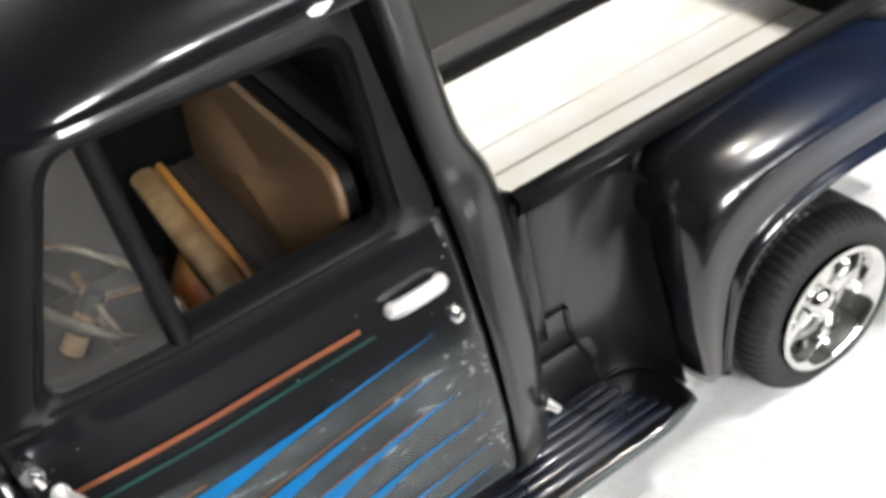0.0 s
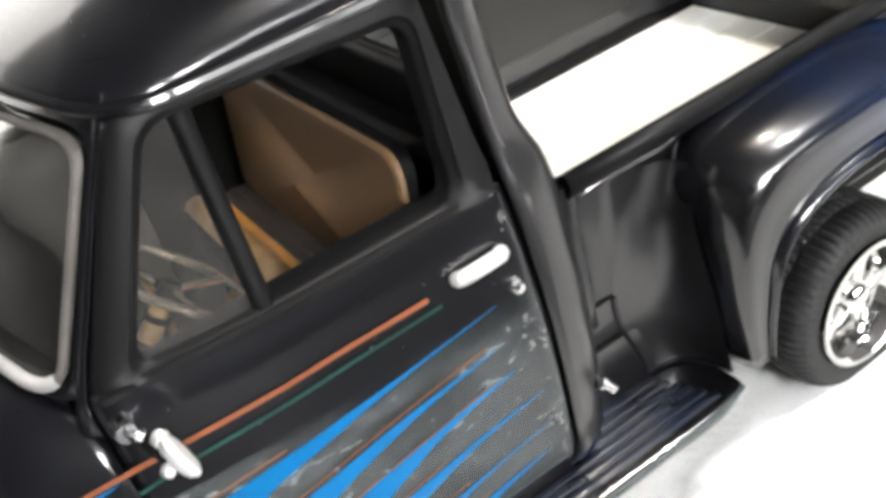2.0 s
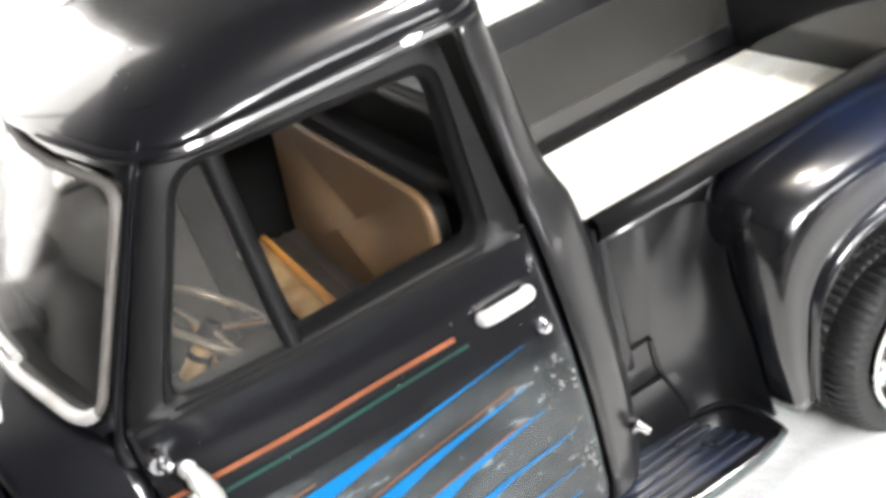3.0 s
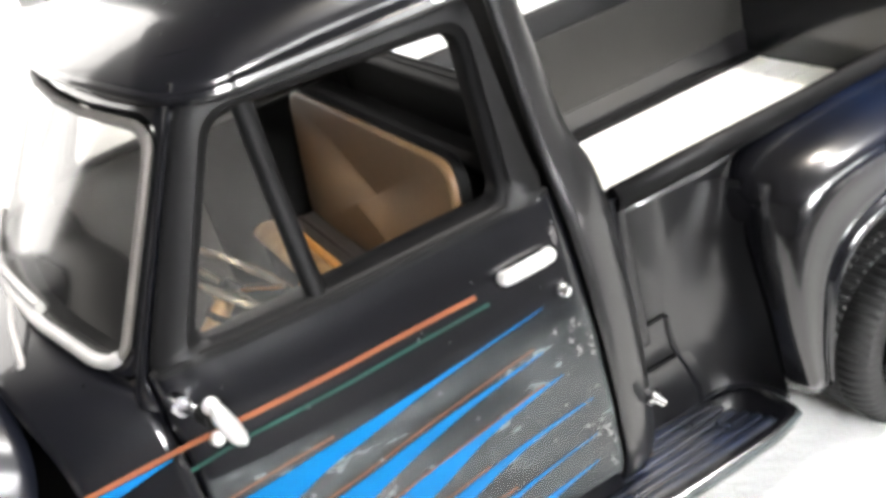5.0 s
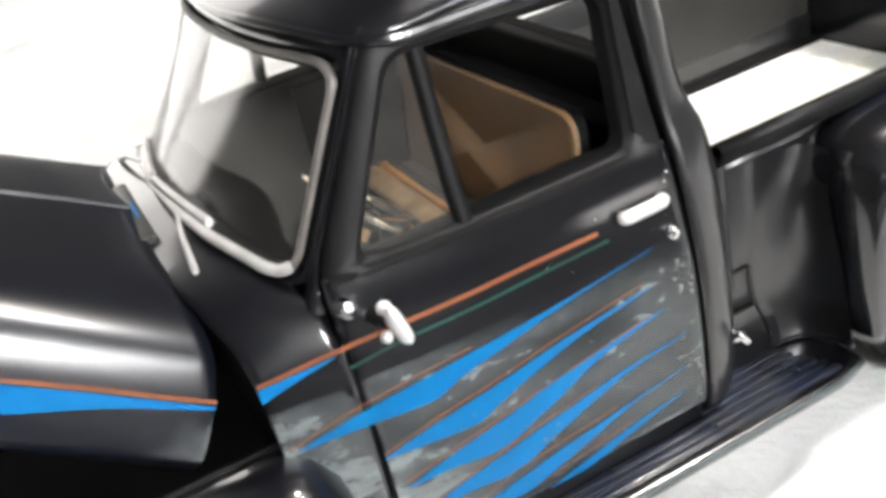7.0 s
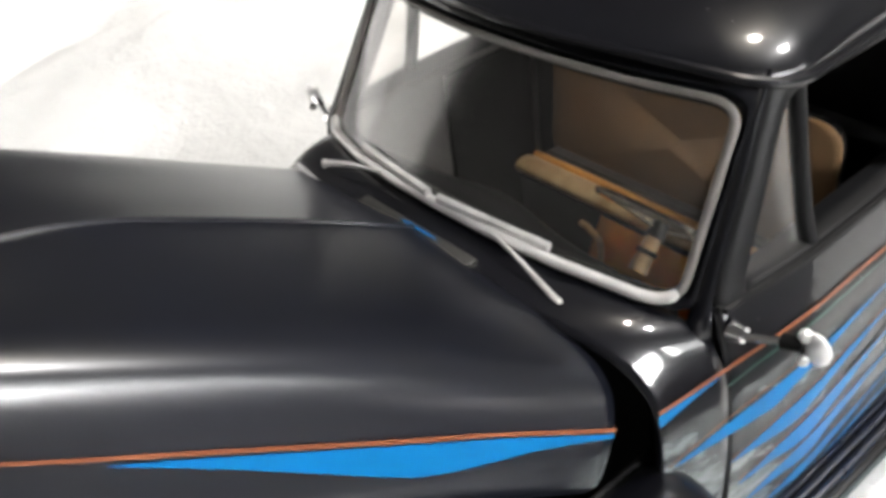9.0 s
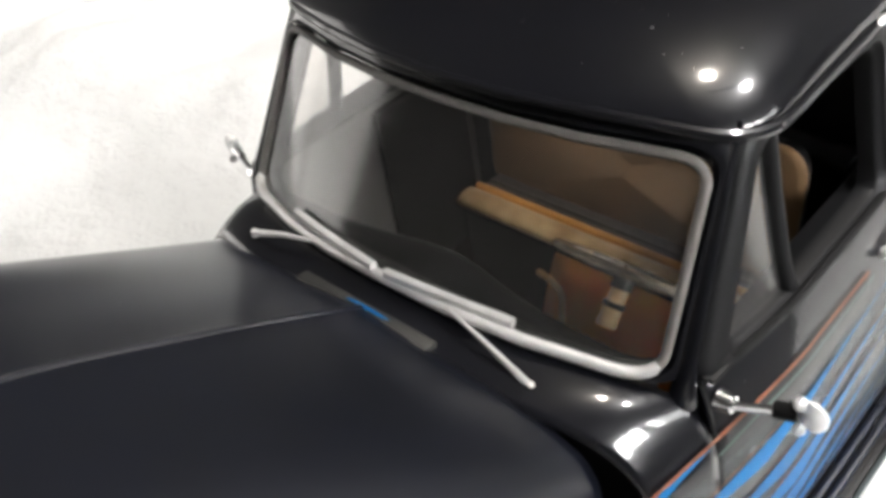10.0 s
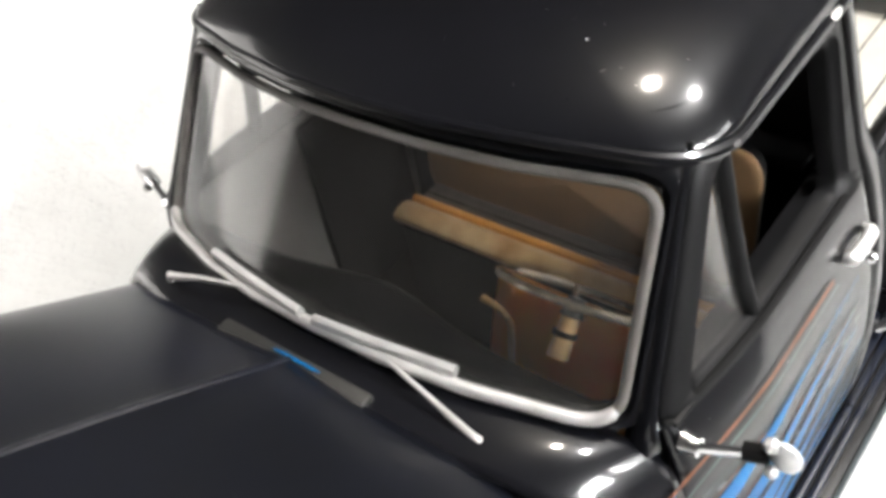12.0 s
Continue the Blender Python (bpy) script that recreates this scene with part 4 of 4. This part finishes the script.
# step fitting on the driver's board
step = tube([(0.15, -0.86, 0.66), (0.155, -0.885, 0.69), (0.165, -0.89, 0.66)], [0.014, 0.018, 0.012], 10)
tube([(0.15, -0.80, 0.68), (0.155, -0.885, 0.68)], 0.010, 8, bm=step)
part("cab_corner_fitting", step, CHROME, truck, "small chrome fitting on the cab corner")

# bed
BX0, BX1, FLOOR_Z, RAIL_Z = 0.25, 1.985, 0.63, 1.13


def bed_side():
    zs = [0.56, 0.65, 0.732, 0.738, 0.745, 0.76, 0.85, 0.95, 1.05, 1.07]
    return grid([[(lerp(BX0, BX1, i / 12), -0.70 + (0.022 if z < 0.735 else 0.006 if z < 0.742 else 0), z) for i in range(13)] for z in zs])


bed = part("bed_side", bed_side(), SEMI, truck, "flat black bed side", thick=0.02)
part("bed_side", flip(bed_side()), SEMI, truck, "flat black bed side", thick=0.02)
for sgn in (-1, 1):
    prof = curve([(0.684, 1.055), (0.69, 1.075), (0.715, 1.135), (0.735, 1.152), (0.752, 1.14), (0.745, 1.11), (0.715, 1.09)], 18)
    part("bed_rail", grid([[(x, sgn * y, z) for y, z in prof] for x in (BX0 - 0.005, 0.6, 1.2, BX1)]), SATIN, truck, "flared satin black bed rail", thick=0.008)
    part("floor_edge", box((BX0 + 0.02, sgn * 0.636 - 0.036, FLOOR_Z - 0.02), (BX1 - 0.02, sgn * 0.636 + 0.036, FLOOR_Z + 0.022), 0.01), MATT, truck, "black angle along the bed floor")
    part("bed_liner", box((BX0 + 0.03, min(sgn * 0.668, sgn * 0.680), FLOOR_Z + 0.02), (BX1 - 0.03, max(sgn * 0.668, sgn * 0.680), 1.062), 0.004), LINER, truck, "plain dark grey inside of the bed")
    part("bed_post", box((BX0 - 0.02, sgn * 0.705 - 0.03, 0.70), (BX0 + 0.02, sgn * 0.705 + 0.03, RAIL_Z), 0.01), PAINT, truck, "black bed corner post")
part("bed_front", box((BX0, -0.69, 0.55), (BX0 + 0.03, 0.69, 1.10), 0.008), PAINT, truck, "black bed front panel")
part("tailgate", box((BX1 - 0.03, -0.69, 0.56), (BX1, 0.69, 1.10), 0.012), PAINT, truck, "black tailgate")
part("bed_base", box((BX0, -0.69, FLOOR_Z - 0.05), (BX1, 0.69, FLOOR_Z - 0.012), 0.0), MATT, truck, "black bed underside")


# panels and apron between the bed and the running board
both("lower_panel", box((0.17, -0.70, 0.607), (0.42, -0.66, 0.728), 0.006), SEMI, truck, "black panel under the bed side")
both("sill_panel", box((0.17, -0.704, 0.40), (0.52, -0.66, 0.596), 0.006), SEMI, truck, "black sill panel above the running board")
both("panel_backing", box((0.17, -0.69, 0.40), (0.60, -0.65, 0.75), 0.0), MATT, truck)


def apron():
    """Concave fillet from the bed side round to the fender's front, flaring at its foot; and the line of its edge."""
    front = sorted((z, x) for x, z in CREST[:4])
    wide = [(0.42, 0.13), (0.5, 0.155), (0.62, 0.175), (0.75, 0.17), (0.9, 0.135), (1.0, 0.10), (1.05, 0.08)]
    rows = []
    for j in range(29):
        z = lerp(0.42, 1.04, j / 28)
        r, x = table(z, wide), table(z, front) - 0.003
        foot = 0.03 * max(0.0, (0.56 - z) / 0.14) ** 2
        p, c, q = (x - r - foot, -0.7015), (x, -0.7015), (x, -0.7015 - r - foot)
        rows.append([tuple(p[k] * (1 - t) ** 2 + c[k] * 2 * t * (1 - t) + q[k] * t * t for k in (0, 1)) + (z,) for t in (i / 14 for i in range(15))])
    return grid(rows), [r[0] for r in rows[14:0:-2]] + rows[0][::2]


CREST = [(0.575, 0.45), (0.53, 0.66), (0.525, 0.90), (0.572, 1.035), (0.70, 1.095), (1.0, 1.115), (1.25, 1.10), (1.5, 1.02), (1.7, 0.86), (1.82, 0.64), (1.85, 0.47)]
LIP = [(0.640, 0.47), (0.645, 0.62), (0.675, 0.775), (0.765, 0.870), (0.93, 0.915), (1.1, 0.92), (1.28, 0.90), (1.44, 0.83), (1.54, 0.70), (1.58, 0.57), (1.59, 0.47)]

fillet, crease = apron()
both("apron", fillet, SEMI, truck, "curved black splash apron", angle=80)
both("apron_bead", tube(crease, 0.008, 8), PAINT, truck, "raised rounded bead along the apron")

# rear fenders


def rear_fender():
    c, l = curve(CREST, 60), curve(LIP, 60)
    rows = []
    for k, (a, b) in enumerate(zip(c, l)):
        ax, az = a
        bx, bz = b
        y_out = 0.945 + 0.035 * math.sin(math.pi * k / 60)
        inner = (ax + 0.012 * (1 if ax < 1.1 else -1), az - 0.01)
        prof = [(*inner, 0.702), (ax, az, 0.73), (lerp(ax, bx, 0.01), lerp(az, bz, 0.01), 0.81), (lerp(ax, bx, 0.07), lerp(az, bz, 0.07), 0.885), (lerp(ax, bx, 0.22), lerp(az, bz, 0.22), lerp(0.885, y_out, 0.70)), (lerp(ax, bx, 0.40), lerp(az, bz, 0.40), y_out - 0.008),
                (lerp(ax, bx, 0.66), lerp(az, bz, 0.66), y_out - 0.006), (lerp(ax, bx, 0.80), lerp(az, bz, 0.80), y_out - 0.004), (lerp(ax, bx, 0.86), lerp(az, bz, 0.86), y_out - 0.016), (lerp(ax, bx, 0.93), lerp(az, bz, 0.93), y_out + 0.006), (bx, bz, y_out + 0.008), (bx, bz, y_out - 0.03)]
        rows.append([(x, -y, z) for x, z, y in curve(prof, 40)])
    return grid(rows)


both("rear_fender", rear_fender(), NAVY, truck, "bulging gloss rear fender, black fading to navy", thick=0.015)
both("wheel_well", grid([[(p[0], -y, p[1]) for p in curve(LIP, 30)] for y in (0.69, 0.8, 0.93)]), MATT, truck, "matt black wheel well", thick=0.01)


# wheels
def wheel(at, side, r_tyre=0.30, wide=0.27):
    h = new("wheel")
    h.parent = truck
    flat = Matrix.Translation(at) @ (pose(0, 0, 0) if side < 0 else pose(0, 0, 0, 0, 0, 180))
    rim_r = r_tyre * 0.655
    w = wide / 2
    prof = [(rim_r, w), (rim_r + 0.03, w + 0.012), (r_tyre - 0.035, w + 0.008), (r_tyre - 0.012, w - 0.018), (r_tyre - 0.004, w - 0.04), (r_tyre - 0.004, -w + 0.04), (r_tyre - 0.012, -w + 0.018), (r_tyre - 0.035, -w - 0.008), (rim_r + 0.03, -w - 0.012), (rim_r, -w)]
    tread = [(r_tyre - 0.004, y) for y in (w - 0.04, w - 0.05, w - 0.075, w - 0.08, w - 0.088, w - 0.093, 0.006, 0.003, -0.003, -0.006, -w + 0.093, -w + 0.088, -w + 0.08, -w + 0.075, -w + 0.05, -w + 0.04)]
    prof = prof[:3] + [(r_tyre - 0.02, w - 0.004), (r_tyre - 0.01, w - 0.02)] + tread + [(r_tyre - 0.01, -w + 0.02), (r_tyre - 0.02, -w + 0.004)] + prof[-3:]
    seg = 320
    rows = []
    for r, y in prof:
        row = []
        for k in range(seg):
            lane = 0 if abs(y) > w - 0.078 else 1
            cut = (k + 2 * lane) % 5 in (0, 1) and r > r_tyre - 0.025
            ring_groove = any(abs(abs(y) - g) < 0.0042 for g in (w - 0.084, 0.0))
            rr = r - (0.008 if cut or ring_groove else 0)
            a = 2 * math.pi * k / seg
            row.append((rr * math.cos(a), y, rr * math.sin(a)))
        rows.append(row)
    tyre = grid(rows, True)
    t = part("tyre", moved(tyre, flat), RUBBER, h, "black treaded rubber tyre")
    rim = lathe([(rim_r + 0.004, -w - 0.014), (rim_r + 0.008, -w - 0.022), (rim_r - 0.008, -w - 0.024), (rim_r - 0.022, -w - 0.012), (rim_r - 0.03, -w + 0.03), (rim_r - 0.045, -w + 0.06), (rim_r - 0.06, -w + 0.065), (rim_r - 0.06, w)], 48)
    part("rim", moved(rim, flat), RIM, h, "deep chrome wheel rim")
    sp = bmesh.new()
    for k in range(5):
        m = Matrix.Rotation(2 * math.pi * k / 5, 4, "Y")
        box((0.03, -w + 0.035, -0.026), (rim_r - 0.03, -w + 0.07, 0.026), 0.010, m, sp)
    part("spokes", moved(sp, flat), RIM, h, "five chrome spokes")
    cap_bm = lathe([(0.001, -w + 0.0), (0.03, -w + 0.004), (0.042, -w + 0.015), (0.055, -w + 0.03), (0.06, -w + 0.07)], 24)
    part("hub", moved(cap_bm, flat), RIM, h, "chrome hub cap")
    part("brake_drum", moved(lathe([(0.001, -w + 0.09), (rim_r - 0.10, -w + 0.088), (rim_r - 0.085, -w + 0.10), (rim_r - 0.07, -w + 0.095), (rim_r - 0.065, w - 0.03), (0.001, w - 0.03)], 24), flat), SILVER, h, "dull silver brake drum")
    return h


REAR_HUB = (1.13, -0.715, 0.302)
wheel(REAR_HUB, -1)
wheel((1.13, 0.715, 0.302), 1)
wheel((-1.68, -0.75, 0.302), -1, wide=0.2)
wheel((-1.68, 0.75, 0.302), 1, wide=0.2)
part("axle", tube([(1.13, -0.7, 0.302), (1.13, 0.7, 0.302)], 0.04, 10), MATT, truck)
part("axle", tube([(-1.68, -0.7, 0.302), (-1.68, 0.7, 0.302)], 0.04, 10), MATT, truck)

# bench seat
seat = new("seat")
seat.parent = truck
tagged(seat, "tan bench seat with a cream cushion")
YS0, YS1 = -0.66, 0.44
roll = [(-0.262, 0.920), (-0.262, 0.945), (-0.272, 0.956), (-0.295, 0.961), (-0.322, 0.958), (-0.340, 0.949), (-0.347, 0.937), (-0.342, 0.925), (-0.33, 0.920), (-0.28, 0.918)]
ends = ((YS0, 0.55), (YS0 + 0.006, 0.85), (YS0 + 0.018, 1.0), (-0.4, 1.0), (-0.1, 1.0), (0.2, 1.0), (YS1 - 0.018, 1.0), (YS1 - 0.006, 0.85), (YS1, 0.55))
cush = grid([[(lerp(-0.306, x, k), y, lerp(0.938, z, k)) for x, z in roll] for y, k in ends], True)
part("cushion", cush, CREAM, seat, "worn cream cushion roll", angle=60)
part("piping", tube([(-0.249, YS0 + 0.02, 0.948), (-0.249, YS1 - 0.02, 0.948)], 0.0135, 8), ORANGE, seat, "orange piping")
part("cushion_rear", box((-0.236, YS0 + 0.01, 0.86), (-0.08, YS1 - 0.01, 0.928), 0.015), BROWNV, seat, "dark grey brown rear of the cushion")
for x, z in ((-0.222, 0.934), (-0.185, 0.931)):
    part("seam", tube([(x, YS0 + 0.02, z - 0.004), (x, YS1 - 0.02, z - 0.004)], 0.008, 8), BROWNV, seat)
# Black plate added to stand in for the darkness beside the seat.
part("dark_gap_plate", box((-0.42, 0.655, 0.52), (-0.02, 0.682, 1.24), 0.008), MATT, truck, "matt black plate for the dark gap beside the seat")
part("seat_base", box((-0.33, YS0 + 0.02, 0.49), (-0.08, YS1 - 0.02, 0.90), 0.01), MATT, seat, "dark seat base")
# Board added for the lit patch below the wheel; light is in its colour.
part("seat_front_lit_patch", grid([[(lerp(-0.350, -0.53, t) - 0.02 * math.sin(t * math.pi), lerp(-0.45, 0.03 - 0.05 * t, k / 6), lerp(0.908, 0.62, t)) for k in range(7)] for t in (0, 0.2, 0.4, 0.6, 0.8, 1)]), LIT_RUST, seat, "lit patch of the rust brown vinyl seat front", thick=0.01)
lp = loop4([(-0.605, 0.88), (0.455, 0.88), (0.485, 1.318), (-0.605, 1.318)], 0.085)


def backrest(dx, sc):
    """One ring of the backrest's outline, sc times its size and dx behind its plane."""
    return [(lerp(-0.118, -0.045, (z - 0.84) / 0.48) + dx, lerp(-0.07, y, sc), lerp(1.10, z, sc)) for y, z in lp]


part("backrest", grid([backrest(dx, sc) for dx, sc in ((-0.010, 0.99), (-0.016, 1.0), (-0.024, 0.998), (-0.029, 0.985), (-0.031, 0.95), (-0.032, 0.5), (-0.032, 0.001))], True), TAN, seat, "smooth tan backrest board")
part("backrest_shell", grid([backrest(dx, sc) for dx, sc in ((0.004, 0.3), (-0.006, 0.985), (0.02, 0.985), (0.03, 0.95), (0.035, 0.3))], True), SATIN, seat, "dark back of the seat")

# dash and steering
dash = new("dashboard")
dash.parent = truck
prof = curve([(-0.955, 1.20), (-0.91, 1.206), (-0.85, 1.198), (-0.825, 1.175), (-0.82, 1.09), (-0.84, 1.0), (-0.88, 0.97)], 18)
part("dash_top", grid([[(x + 0.06 * math.exp(-(((y - 0.03) / 0.22) ** 2)), y, z) for x, z in prof] for y in [lerp(-0.62, 0.62, k / 20) for k in range(21)]]), SATIN, dash, "black dashboard", thick=0.02)
steer = new("steering_wheel")
steer.parent = truck
SW = Matrix.Translation((-0.575, -0.39, 1.200)) @ pose(0, 0, 0, 0, 44, 0)
rimp = [SW @ Vector((0.19 * math.cos(a), 0.19 * math.sin(a), 0)) for a in (2 * math.pi * k / 40 for k in range(40))]
part("rim", tube(rimp, 0.011, 8, True), WHEELP, steer, "bright plated steering wheel rim")
for k in range(3):
    a = 2 * math.pi * k / 3 + 0.5
    part("spoke", tube([SW @ Vector((0.03 * math.cos(a), 0.03 * math.sin(a), -0.02)), SW @ Vector((0.187 * math.cos(a), 0.187 * math.sin(a), 0))], 0.009, 6), WHEELP, steer)
part("hub", tube([SW @ Vector((0, 0, -0.05)), SW @ Vector((0, 0, -0.005))], [0.030, 0.022], 14), SATIN, steer, "black steering wheel hub")
part("column_collar", tube([SW @ Vector((0, 0, -0.085)), SW @ Vector((0, 0, -0.10))], 0.031, 12), MATT, steer, "black collar on the steering column")
part("column", tube([SW @ Vector((0, 0, -0.04)), SW @ Vector((0, 0, -0.15))], [0.022, 0.027], 12), CREAM, steer, "cream steering column")
part("shift_lever", tube(curve([(-0.60, -0.115, 1.085), (-0.60, -0.15, 1.077), (-0.60, -0.19, 1.045), (-0.60, -0.19, 0.98), (-0.60, -0.175, 0.85), (-0.62, -0.16, 0.50)], 20), 0.0095, 8), CREAM, steer, "cream hooked shift lever")

# bed planks, one by one
N, BED_Y = 8, 0.598
wood = random.Random(3)
for k in range(N):
    y0, y1 = lerp(-BED_Y, BED_Y, k / N) + 0.0032 + wood.uniform(0, 0.002), lerp(-BED_Y, BED_Y, (k + 1) / N) - 0.0032 - wood.uniform(0, 0.002)
    lift_z = wood.uniform(-0.002, 0.003)
    part("plank", box((BX0 + 0.03, y0, FLOOR_Z - 0.015), (BX1 - 0.035, y1, FLOOR_Z + 0.008 + lift_z), 0.003, seg=1), PLANK, truck)
for k in range(1, N):
    y = lerp(-BED_Y, BED_Y, k / N)
    part("bed_strip", box((BX0 + 0.03, y - 0.0045, FLOOR_Z - 0.012), (BX1 - 0.035, y + 0.0045, FLOOR_Z + 0.003), 0), JOINT, truck)
